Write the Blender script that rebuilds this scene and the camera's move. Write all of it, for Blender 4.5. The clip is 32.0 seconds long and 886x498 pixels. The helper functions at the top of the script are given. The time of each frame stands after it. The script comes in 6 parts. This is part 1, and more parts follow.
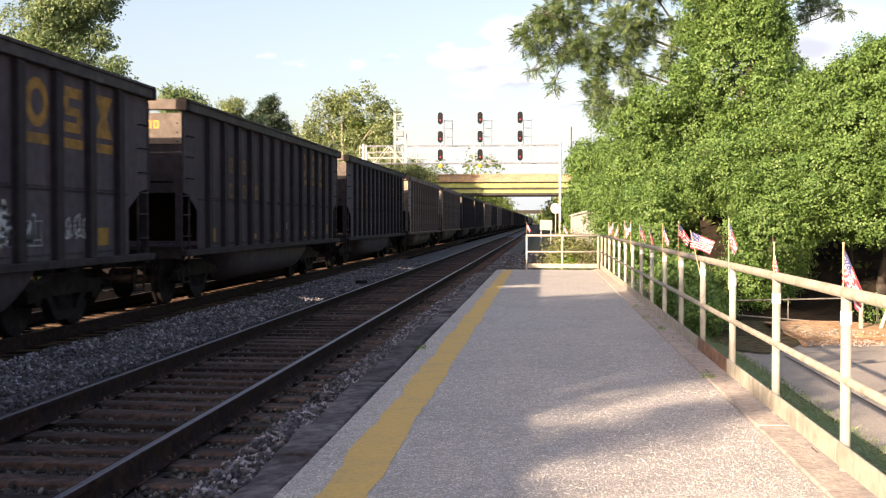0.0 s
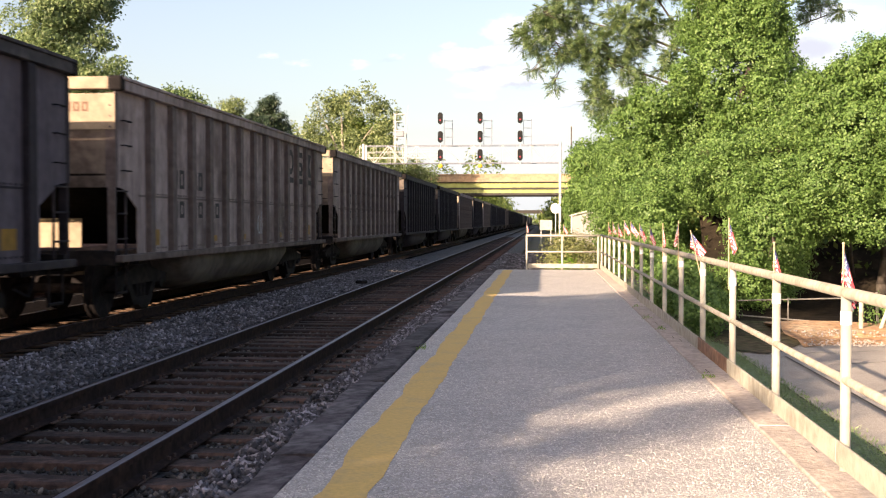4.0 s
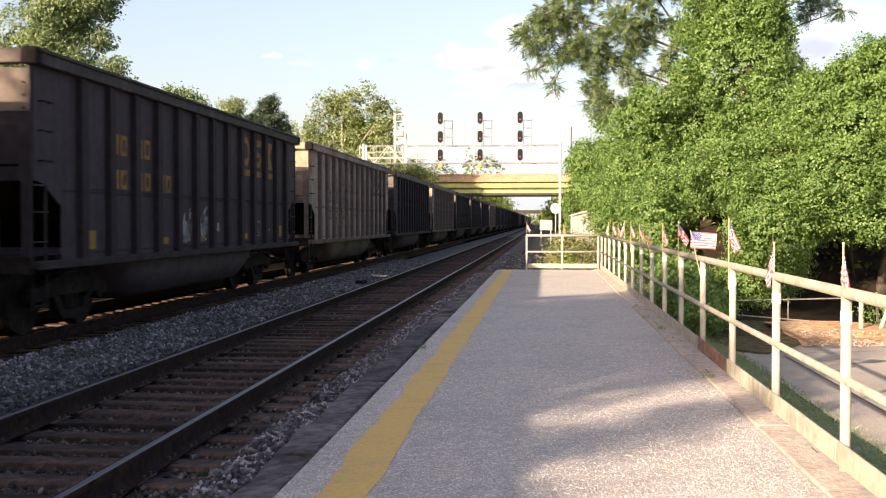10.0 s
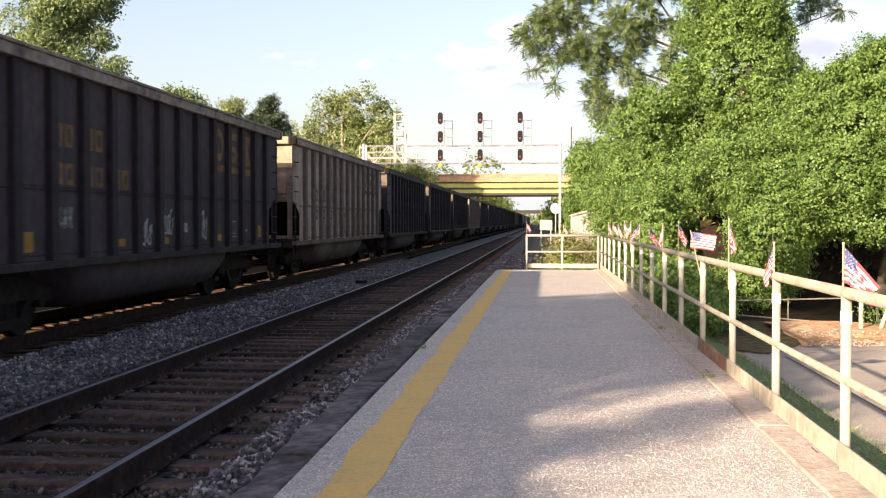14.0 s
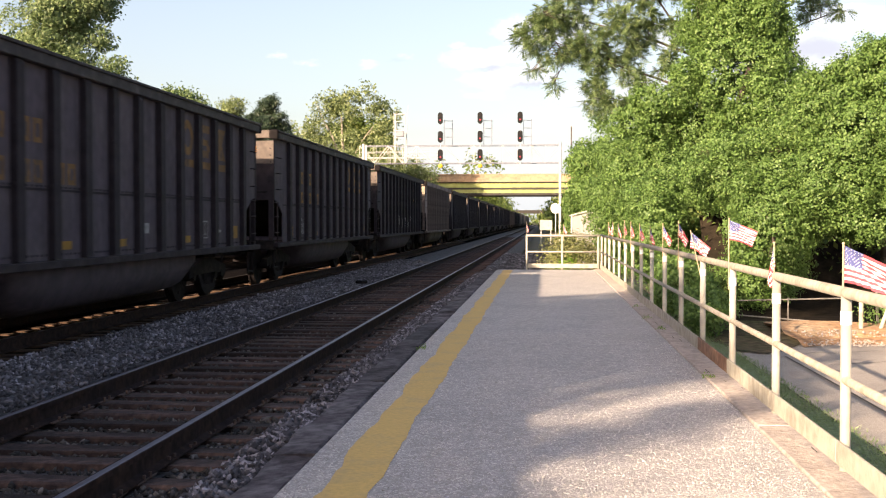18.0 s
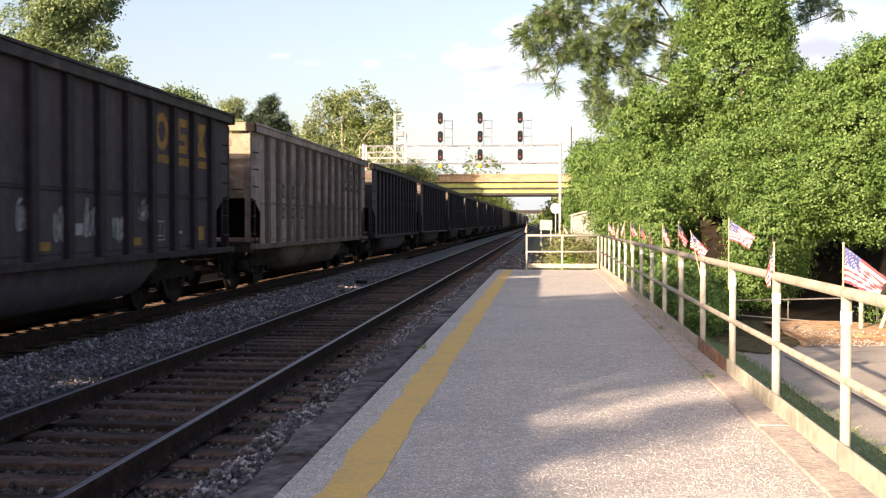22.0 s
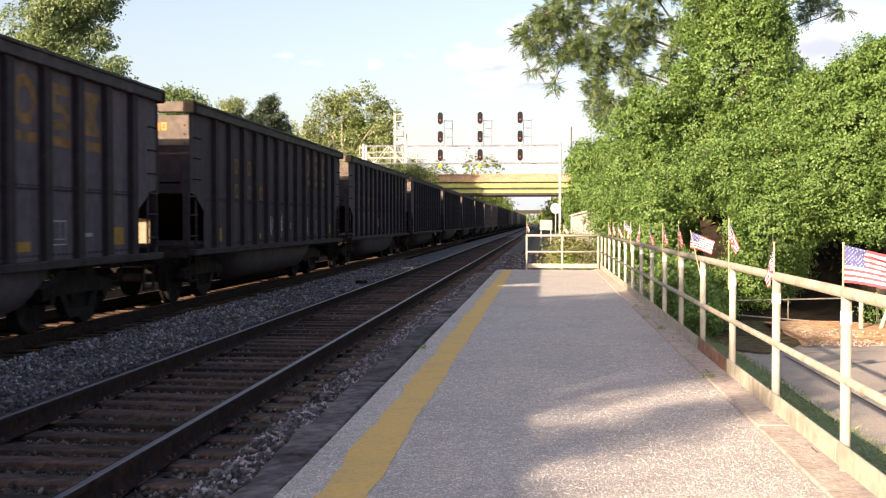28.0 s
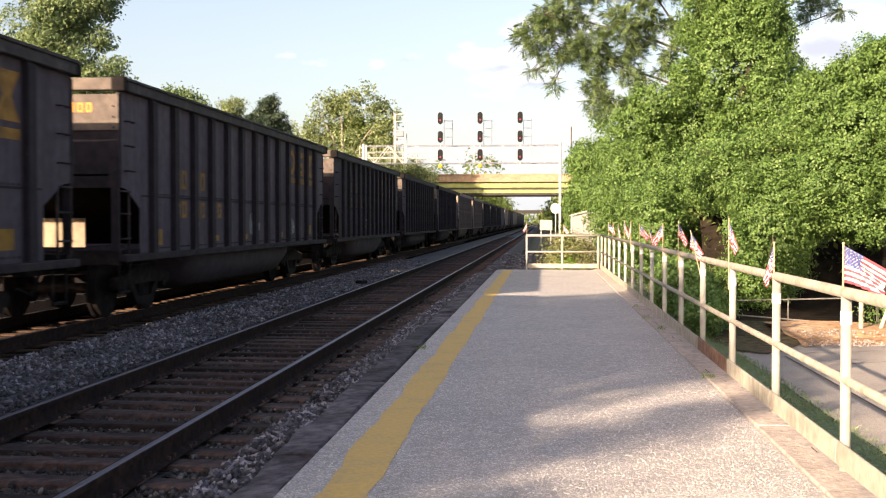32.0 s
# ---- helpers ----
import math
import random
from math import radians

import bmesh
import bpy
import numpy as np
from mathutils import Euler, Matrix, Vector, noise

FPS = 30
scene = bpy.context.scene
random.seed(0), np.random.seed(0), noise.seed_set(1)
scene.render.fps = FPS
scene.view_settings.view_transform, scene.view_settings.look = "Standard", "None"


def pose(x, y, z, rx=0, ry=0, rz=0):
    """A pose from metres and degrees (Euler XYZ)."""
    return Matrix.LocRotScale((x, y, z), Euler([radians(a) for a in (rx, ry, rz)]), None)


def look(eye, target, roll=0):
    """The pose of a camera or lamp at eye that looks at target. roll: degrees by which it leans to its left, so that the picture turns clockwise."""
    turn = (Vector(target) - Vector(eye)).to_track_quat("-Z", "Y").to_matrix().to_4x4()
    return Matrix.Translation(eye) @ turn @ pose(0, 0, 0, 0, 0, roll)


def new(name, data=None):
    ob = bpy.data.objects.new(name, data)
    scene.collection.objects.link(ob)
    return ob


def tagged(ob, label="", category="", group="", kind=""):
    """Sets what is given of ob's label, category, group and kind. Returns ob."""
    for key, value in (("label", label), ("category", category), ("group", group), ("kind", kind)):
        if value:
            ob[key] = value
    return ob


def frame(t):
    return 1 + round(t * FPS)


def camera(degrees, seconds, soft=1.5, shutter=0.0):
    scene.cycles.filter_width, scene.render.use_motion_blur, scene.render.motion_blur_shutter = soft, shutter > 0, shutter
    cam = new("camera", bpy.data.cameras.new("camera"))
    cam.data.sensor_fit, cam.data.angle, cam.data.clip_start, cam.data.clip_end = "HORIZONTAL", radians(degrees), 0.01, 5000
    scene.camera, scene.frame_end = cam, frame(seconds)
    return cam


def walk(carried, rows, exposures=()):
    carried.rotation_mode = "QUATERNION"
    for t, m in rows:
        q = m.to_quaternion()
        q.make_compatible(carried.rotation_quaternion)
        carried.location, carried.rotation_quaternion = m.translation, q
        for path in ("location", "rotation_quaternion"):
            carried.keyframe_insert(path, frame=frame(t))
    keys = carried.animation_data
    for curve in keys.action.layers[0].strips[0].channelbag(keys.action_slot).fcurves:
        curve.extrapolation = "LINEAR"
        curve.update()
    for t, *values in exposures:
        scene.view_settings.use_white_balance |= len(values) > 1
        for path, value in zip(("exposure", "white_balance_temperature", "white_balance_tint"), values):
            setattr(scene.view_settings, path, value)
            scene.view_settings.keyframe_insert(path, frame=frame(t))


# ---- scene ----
EYE = (0.0, 0.0, 1.5)
POSE = pose(*EYE, 90 - 1.41, 0, 5.22)
cam = camera(43.8, 32.0, 1.15, 0.35)
walk(cam, [(0.0, POSE), (32.0, POSE)], [(0.0, 1.45, 7100, 21), (32.0, 1.45, 7100, 21)])
# ---- light ----
SUN_WAY = Vector((1.66, 2.35, -1.0)).normalized()      # the way the sunlight travels
SUN_EL = math.asin(-SUN_WAY.z)
world = bpy.data.worlds.new("sky")
scene.world = world
world.use_nodes = True
wn, wl = world.node_tree.nodes, world.node_tree.links
sky = wn.new("ShaderNodeTexSky")
sky.sky_type = "NISHITA"
sky.sun_disc = False
sky.sun_elevation = SUN_EL
sky.sun_rotation = math.atan2(-SUN_WAY.x, -SUN_WAY.y) % (2 * math.pi)
sky.air_density, sky.dust_density, sky.ozone_density = 1.0, 2.6, 1.0
wn["Background"].inputs[1].default_value = 0.096
wl.new(sky.outputs[0], wn["Background"].inputs[0])
sun = new("sun", bpy.data.lights.new("sun", "SUN"))
sun.data.energy, sun.data.angle, sun.data.color = 5.0, radians(0.55), (1.0, 0.845, 0.625)
sun.matrix_world = look((-60, -80, 40), Vector((-60, -80, 40)) + SUN_WAY)


def cloud_sheet():
    """Thin fair-weather cloud far behind everything, drifting slowly."""
    m = bpy.data.materials.new("cloud")
    m.use_nodes = True
    n, l = m.node_tree.nodes, m.node_tree.links
    tc = n.new("ShaderNodeTexCoord").outputs["Object"]

    def noise(scale, detail, rough):
        mp = n.new("ShaderNodeMapping")
        mp.inputs["Scale"].default_value = scale
        l.new(tc, mp.inputs[0])
        tx = n.new("ShaderNodeTexNoise")
        tx.inputs["Scale"].default_value, tx.inputs["Detail"].default_value, tx.inputs["Roughness"].default_value = 1.0, detail, rough
        l.new(mp.outputs[0], tx.inputs["Vector"])
        return tx

    def maths(kind, *values):
        m = n.new("ShaderNodeMath")
        m.operation = kind
        for k, v in enumerate(values):
            if isinstance(v, (int, float)):
                m.inputs[k].default_value = v
            else:
                l.new(v, m.inputs[k])
        return m.outputs[0]

    # billowing edges: the places are pushed about before the masses are drawn
    warp = n.new("ShaderNodeVectorMath")
    warp.operation = "MULTIPLY_ADD"
    warp.inputs[1].default_value = (46, 0, 34)
    l.new(noise((0.02, 1, 0.028), 4, 0.6).outputs["Color"], warp.inputs[0])
    l.new(tc, warp.inputs[2])

    def masses(rows):
        total = None
        for cx, cz, rx, rz, k in rows:
            mp = n.new("ShaderNodeMapping")
            mp.inputs["Location"].default_value = (-(cx + 23) / rx, 0, -(cz + 17) / rz)
            mp.inputs["Scale"].default_value = (1 / rx, 0, 1 / rz)
            l.new(warp.outputs[0], mp.inputs[0])
            gr = n.new("ShaderNodeTexGradient")
            gr.gradient_type = "SPHERICAL"
            l.new(mp.outputs[0], gr.inputs[0])
            v = maths("MULTIPLY", gr.outputs["Fac"], k)
            total = v if total is None else maths("MAXIMUM", total, v)
        return total

    def ramp(v, lo, hi, top):
        rp = n.new("ShaderNodeMapRange")
        rp.interpolation_type = "SMOOTHSTEP"
        rp.inputs[1].default_value, rp.inputs[2].default_value, rp.inputs[4].default_value = lo, hi, top
        l.new(v, rp.inputs[0])
        return rp.outputs[0]

    # centre across, centre up, half width, half height, strength
    body = masses(((-75, 482, 130, 62, 1.0), (20, 500, 110, 70, 1.0), (-200, 415, 130, 44, 1.0), (-110, 425, 90, 34, 1.0), (-140, 365, 150, 46, 1.0), (-60, 372, 95, 40, 0.9), (70, 318, 110, 40, 1.0), (-480, 404, 64, 22, 0.5),
                   (-390, 425, 70, 26, 0.45), (-640, 412, 64, 22, 0.5), (-710, 428, 62, 20, 0.5), (-250, 445, 60, 22, 0.5), (-190, 320, 160, 30, 0.45), (560, 400, 300, 130, 1.0), (730, 500, 170, 60, 1.0), (330, 470, 180, 60, 0.9),
                   (250, 330, 150, 70, 0.9)))
    fine = maths("MULTIPLY_ADD", noise((0.016, 1, 0.03), 7, 0.62).outputs["Fac"], 0.8, -0.4)
    cover = ramp(maths("ADD", body, fine), 0.16, 0.5, 0.85)
    # thin veil towards the horizon
    veil = ramp(maths("MULTIPLY_ADD", noise((0.003, 1, 0.012), 5, 0.6).outputs["Fac"], 0.5, masses(((-200, 0, 2600, 360, 1.2),))), 0.25, 1.15, 0.8)
    cover = maths("MAXIMUM", maths("MAXIMUM", cover, veil), 0.16)
    # grey undersides
    under = masses(((-30, 440, 90, 17, 1.0), (-60, 345, 80, 17, 1.0), (-165, 390, 60, 13, 0.8), (90, 290, 80, 13, 1.0), (640, 430, 120, 40, 1.0), (-400, 412, 50, 9, 0.7)))
    tint = n.new("ShaderNodeMix")
    tint.data_type = "RGBA"
    tint.inputs[6].default_value, tint.inputs[7].default_value = (0.86, 0.99, 1.05, 1), (0.66, 0.73, 0.86, 1)
    l.new(ramp(under, 0.1, 0.7, 1.0), tint.inputs[0])
    em = n.new("ShaderNodeEmission")
    em.inputs[1].default_value = 0.42
    l.new(tint.outputs[2], em.inputs[0])
    mix = n.new("ShaderNodeMixShader")
    l.new(cover, mix.inputs[0])
    l.new(n.new("ShaderNodeBsdfTransparent").outputs[0], mix.inputs[1])
    l.new(em.outputs[0], mix.inputs[2])
    l.new(mix.outputs[0], n["Material Output"].inputs[0])
    bm = bmesh.new()
    bm.faces.new([bm.verts.new(p) for p in ((-1900, 0, -0.5), (1500, 0, -0.5), (1500, 0, 1100), (-1900, 0, 1100))])
    me = bpy.data.meshes.new("clouds")
    bm.to_mesh(me)
    bm.free()
    me.materials.append(m)
    ob = new("backdrop", me)
    ob.matrix_basis = pose(0, 2800, 0)
    return tagged(ob, "thin white fair-weather clouds drifting over the sky", "clouds", kind="structure")


CLOUDS = cloud_sheet()


# ---- materials ----
def material(name, base, rough=0.8, metal=0.0, grain=0.0, scale=20.0, second=None, patch=1.0, amount=0.5,
             bump=0.0, bump_scale=60.0, random_tone=0.0, island=False, spec=0.5, coords="Object", speck=0.0, speck_scale=70.0, streak=0.0):
    """A surface: base colour, a second colour in patches, fine grain, relief, and a tone by object or by island."""
    m = bpy.data.materials.new(name)
    m.use_nodes = True
    n, l = m.node_tree.nodes, m.node_tree.links
    b = n["Principled BSDF"]
    b.inputs["Roughness"].default_value, b.inputs["Metallic"].default_value = rough, metal
    b.inputs["Specular IOR Level"].default_value = spec
    tc = n.new("ShaderNodeTexCoord").outputs[coords]
    rgb = n.new("ShaderNodeRGB")
    rgb.outputs[0].default_value = (*base, 1)
    col = rgb.outputs[0]
    if second:
        tx = n.new("ShaderNodeTexNoise")
        tx.inputs["Scale"].default_value, tx.inputs["Detail"].default_value = patch, 6
        tx.inputs["Roughness"].default_value = 0.65
        l.new(tc, tx.inputs["Vector"])
        rp = n.new("ShaderNodeMapRange")
        rp.inputs[1].default_value, rp.inputs[2].default_value = 0.62 - amount * 0.35, 0.72 - amount * 0.15
        l.new(tx.outputs["Fac"], rp.inputs[0])
        mx = n.new("ShaderNodeMix")
        mx.data_type = "RGBA"
        l.new(rp.outputs[0], mx.inputs[0])
        l.new(col, mx.inputs[6])
        mx.inputs[7].default_value = (*second, 1)
        col = mx.outputs[2]
    if grain:
        tx = n.new("ShaderNodeTexNoise")
        tx.inputs["Scale"].default_value, tx.inputs["Detail"].default_value = scale, 5
        l.new(tc, tx.inputs["Vector"])
        rp = n.new("ShaderNodeMapRange")
        rp.inputs[1].default_value, rp.inputs[2].default_value = 0.3, 0.7
        rp.inputs[3].default_value, rp.inputs[4].default_value = 1 - grain, 1 + grain
        l.new(tx.outputs["Fac"], rp.inputs[0])
        mx = n.new("ShaderNodeMix")
        mx.data_type, mx.blend_type = "RGBA", "MULTIPLY"
        mx.inputs[0].default_value = 1
        l.new(col, mx.inputs[6])
        l.new(rp.outputs[0], mx.inputs[7])
        col = mx.outputs[2]
    if streak:
        mp = n.new("ShaderNodeMapping")
        mp.inputs["Scale"].default_value = (3.0, 4.5, 0.35)
        l.new(tc, mp.inputs[0])
        tx = n.new("ShaderNodeTexNoise")
        tx.inputs["Scale"].default_value, tx.inputs["Detail"].default_value, tx.inputs["Roughness"].default_value = 1.0, 7, 0.7
        l.new(mp.outputs[0], tx.inputs["Vector"])
        rp = n.new("ShaderNodeMapRange")
        rp.inputs[1].default_value, rp.inputs[2].default_value = 0.32, 0.62
        rp.inputs[3].default_value, rp.inputs[4].default_value = 1 - streak, 1 + streak * 0.45
        l.new(tx.outputs["Fac"], rp.inputs[0])
        mx = n.new("ShaderNodeMix")
        mx.data_type, mx.blend_type = "RGBA", "MULTIPLY"
        mx.inputs[0].default_value = 1
        l.new(col, mx.inputs[6])
        l.new(rp.outputs[0], mx.inputs[7])
        col = mx.outputs[2]
    if speck:
        vo = n.new("ShaderNodeTexVoronoi")
        vo.inputs["Scale"].default_value = speck_scale
        l.new(tc, vo.inputs["Vector"])
        rp = n.new("ShaderNodeMapRange")
        rp.inputs[3].default_value, rp.inputs[4].default_value = 1 - speck * 0.5, 1 + speck * 2.2
        sp = n.new("ShaderNodeSeparateColor")
        pebble = vo.outputs["Distance"]
        l.new(vo.outputs["Color"], sp.inputs[0])
        pw = n.new("ShaderNodeMath")
        pw.operation = "POWER"
        pw.inputs[1].default_value = 4.0
        l.new(sp.outputs[0], pw.inputs[0])
        l.new(pw.outputs[0], rp.inputs[0])
        mx = n.new("ShaderNodeMix")
        mx.data_type, mx.blend_type = "RGBA", "MULTIPLY"
        mx.inputs[0].default_value = 1
        l.new(col, mx.inputs[6])
        l.new(rp.outputs[0], mx.inputs[7])
        col = mx.outputs[2]
    if random_tone:
        src = n.new("ShaderNodeNewGeometry").outputs["Random Per Island"] if island else n.new("ShaderNodeObjectInfo").outputs["Random"]
        rp = n.new("ShaderNodeMapRange")
        rp.inputs[3].default_value, rp.inputs[4].default_value = 1 - random_tone, 1 + random_tone
        if island:
            pw = n.new("ShaderNodeMath")
            pw.operation = "POWER"
            pw.inputs[1].default_value = 3.0
            l.new(src, pw.inputs[0])
            src = pw.outputs[0]
            rp.inputs[3].default_value, rp.inputs[4].default_value = 1 - random_tone * 0.6, 1 + random_tone * 2.0
        l.new(src, rp.inputs[0])
        mx = n.new("ShaderNodeMix")
        mx.data_type, mx.blend_type = "RGBA", "MULTIPLY"
        mx.inputs[0].default_value = 1
        l.new(col, mx.inputs[6])
        l.new(rp.outputs[0], mx.inputs[7])
        col = mx.outputs[2]
    l.new(col, b.inputs["Base Color"])
    if bump:
        tx = n.new("ShaderNodeTexNoise")
        tx.inputs["Scale"].default_value, tx.inputs["Detail"].default_value = bump_scale, 4
        l.new(tc, tx.inputs["Vector"])
        bp = n.new("ShaderNodeBump")
        bp.inputs["Strength"].default_value, bp.inputs["Distance"].default_value = bump, 0.02
        l.new(tx.outputs["Fac"], bp.inputs["Height"])
        if speck:
            bp.inputs["Distance"].default_value = 0.012
            bp.invert = True
            l.new(pebble, bp.inputs["Height"])
        l.new(bp.outputs[0], b.inputs["Normal"])
    return m


def leaf_material(name, dark, light, yellow, through_amount=0.3):
    """Leaves: a tone for each leaf between three greens, part of the light shining through."""
    m = bpy.data.materials.new(name)
    m.use_nodes = True
    n, l = m.node_tree.nodes, m.node_tree.links
    b = n["Principled BSDF"]
    b.inputs["Roughness"].default_value = 0.5
    b.inputs["Specular IOR Level"].default_value = 0.35
    ramp = n.new("ShaderNodeValToRGB")
    e = ramp.color_ramp.elements
    e[0].position, e[0].color = 0.0, (*dark, 1)
    e[1].position, e[1].color = 0.7, (*light, 1)
    e.new(1.0).color = (*yellow, 1)
    l.new(n.new("ShaderNodeNewGeometry").outputs["Random Per Island"], ramp.inputs[0])
    l.new(ramp.outputs[0], b.inputs["Base Color"])
    tr = n.new("ShaderNodeBsdfTranslucent")
    l.new(ramp.outputs[0], tr.inputs[0])
    mix = n.new("ShaderNodeMixShader")
    mix.inputs[0].default_value = through_amount
    l.new(b.outputs[0], mix.inputs[1])
    l.new(tr.outputs[0], mix.inputs[2])
    l.new(mix.outputs[0], n["Material Output"].inputs[0])
    return m


def glow(name, colour, strength):
    m = bpy.data.materials.new(name)
    m.use_nodes = True
    b = m.node_tree.nodes["Principled BSDF"]
    b.inputs["Base Color"].default_value = (*colour, 1)
    b.inputs["Emission Color"].default_value = (*colour, 1)
    b.inputs["Emission Strength"].default_value = strength
    return m


M_SOIL = material("soil", (0.10, 0.085, 0.06), 0.95, grain=0.4, scale=3, second=(0.06, 0.08, 0.03), patch=0.3, bump=0.6, bump_scale=8)
# Near black, paints the deep shade in the hollow under the vines.
M_HOLLOWSHADE = material("hollow_shade_dark", (0.022, 0.017, 0.012), 0.95, grain=0.5, scale=5, second=(0.035, 0.027, 0.018), patch=1.5, bump=1.0, bump_scale=9, spec=0.1)
# Brown that stands in for shaded ground beside the dirt bank.
M_GROUNDSHADE = material("ground_shade_brown", (0.11, 0.085, 0.055), 0.95, grain=0.5, scale=7, second=(0.07, 0.08, 0.038), patch=1.8, bump=0.9, bump_scale=14, spec=0.1)
M_GRASS = material("grass", (0.17, 0.225, 0.10), 0.9, grain=0.4, scale=15, second=(0.2, 0.22, 0.11), patch=0.8, bump=0.8, bump_scale=40)
M_ROAD = material("worn_asphalt", (0.37, 0.325, 0.28), 0.9, grain=0.3, scale=60, second=(0.29, 0.255, 0.225), patch=0.5, bump=0.3, bump_scale=120)
M_DIRT = material("bare_dirt", (0.38, 0.215, 0.11), 0.95, grain=0.4, scale=10, second=(0.44, 0.32, 0.2), patch=1.0, bump=0.8, bump_scale=12)
M_BED = material("ballast_bed", (0.075, 0.07, 0.072), 0.9, grain=0.7, scale=16, second=(0.06, 0.055, 0.055), patch=9, bump=1.0, bump_scale=22)
M_STONE = material("ballast_stone", (0.15, 0.138, 0.15), 0.8, grain=0.25, scale=30, second=(0.07, 0.062, 0.066), patch=1.1, amount=0.42, random_tone=0.9, island=True)
M_STONED = material("dark_ballast_stone", (0.072, 0.063, 0.057), 0.9, grain=0.25, scale=30, second=(0.034, 0.03, 0.027), patch=1.5, amount=0.4, random_tone=0.95, island=True)
M_TIE = material("creosoted_wood", (0.036, 0.024, 0.0215), 0.85, grain=0.45, scale=14, second=(0.085, 0.052, 0.042), patch=3, bump=0.6, bump_scale=25, random_tone=0.5, spec=0.25)
M_TIEDUST = material("dusty_old_wood", (0.09, 0.055, 0.036), 0.9, grain=0.4, scale=14, second=(0.05, 0.032, 0.024), patch=3, random_tone=0.4, spec=0.15)
M_TIEDARK = material("near_black_wood", (0.011, 0.0095, 0.009), 0.9, grain=0.4, scale=14, spec=0.15)
M_BLACKBED = material("near_black_ballast", (0.009, 0.008, 0.008), 1.0, grain=0.6, scale=18, bump=0.6, bump_scale=22, spec=0.0)
M_PLATE = material("dull_rusty_plate", (0.07, 0.04, 0.03), 0.85, grain=0.35, scale=10)
M_RAIL = material("rail_steel", (0.026, 0.0175, 0.017), 0.85, 0.0, grain=0.35, scale=12, second=(0.04, 0.024, 0.019), patch=3, spec=0.06)
M_RAILTOP = material("polished_steel", (0.19, 0.165, 0.18), 0.5, 1.0, grain=0.15, scale=8)
M_PAVE = material("exposed_aggregate", (0.455, 0.426, 0.402), 0.85, grain=0.14, scale=9, second=(0.40, 0.376, 0.356), patch=0.8, speck=0.3, speck_scale=80, bump=0.5, bump_scale=110)
M_PEBBLE = material("pale_pebble", (0.455, 0.425, 0.39), 0.8, grain=0.1, scale=30, random_tone=0.3, island=True)
M_YELLOW = material("worn_yellow_paint", (0.67, 0.44, 0.13), 0.75, grain=0.1, scale=30, second=(0.58, 0.395, 0.145), patch=3, amount=0.4, bump=0.2, bump_scale=60)
M_TIMBER = material("weathered_timber", (0.13, 0.115, 0.12), 0.9, grain=0.5, scale=11, second=(0.045, 0.036, 0.038), patch=1.6, amount=0.6, bump=1.0, bump_scale=18, random_tone=0.4, spec=0.3)
M_CURB = material("sunbleached_timber", (0.50, 0.425, 0.37), 0.9, grain=0.25, scale=18, second=(0.39, 0.33, 0.29), patch=3, bump=0.6, bump_scale=30, random_tone=0.15)
M_PIPE = material("weathered_cream_paint", (0.355, 0.318, 0.255), 0.7, grain=0.25, scale=14, second=(0.30, 0.255, 0.20), patch=5, amount=0.4, bump=0.15, bump_scale=60)
M_CREAM = material("cream_paint", (0.42, 0.395, 0.335), 0.6, grain=0.2, scale=14, second=(0.33, 0.29, 0.235), patch=7, amount=0.45, bump=0.15, bump_scale=60)
M_BOARD = material("cream_board", (0.40, 0.37, 0.30), 0.75, grain=0.2, scale=10, second=(0.30, 0.265, 0.21), patch=4, amount=0.45, bump=0.3, bump_scale=30)
M_RUST = material("rusty_plate", (0.20, 0.105, 0.062), 0.85, grain=0.35, scale=10, second=(0.28, 0.17, 0.11), patch=3)
M_BLACKCAR = material("sooty_black_paint", (0.062, 0.0505, 0.0625), 0.8, grain=0.2, scale=6, second=(0.071, 0.058, 0.067), patch=1.0, amount=0.5, random_tone=0.2, spec=0.2, streak=0.28)
M_FADEDCAR = material("faded_black_paint", (0.09, 0.075, 0.093), 0.8, grain=0.2, scale=6, second=(0.10, 0.083, 0.095), patch=1.0, amount=0.5, random_tone=0.15, spec=0.2, streak=0.28)
M_BLACKCHORD = material("worn_black_paint", (0.036, 0.030, 0.033), 0.75, grain=0.4, scale=9, second=(0.075, 0.062, 0.062), patch=3, amount=0.35, spec=0.3)
M_GRAYCAR = material("dusty_grey_paint", (0.335, 0.266, 0.252), 0.85, grain=0.2, scale=5, second=(0.19, 0.145, 0.136), patch=0.9, amount=0.45, random_tone=0.2, spec=0.12, streak=0.4)
M_GRAYRIB = material("rusty_grey_paint", (0.125, 0.096, 0.09), 0.8, grain=0.3, scale=6, second=(0.17, 0.14, 0.13), patch=2, amount=0.35, spec=0.2)
M_BLACKRIB = material("black_paint_edges", (0.027, 0.022, 0.027), 0.8, grain=0.3, scale=6, spec=0.2)
# Dusty black paint, kept pale for the sunlight on the car ends.
M_DUSTSUNBLACK = material("sunlit_dusted_black", (0.15, 0.12, 0.10), 0.8, grain=0.2, scale=7, second=(0.105, 0.085, 0.075), patch=2, spec=0.3)
M_SILLBLACK = material("grimy_black_sill", (0.032, 0.026, 0.03), 0.85, grain=0.4, scale=5, second=(0.05, 0.042, 0.042), patch=1.3, amount=0.4, spec=0.15)
# Darker than the grey side sheet: the sill's shadow put into its colour.
M_SILLGRAY = material("shaded_grey_sill", (0.15, 0.115, 0.103), 0.85, grain=0.3, scale=5, second=(0.08, 0.06, 0.053), patch=1.3, amount=0.5, spec=0.12)
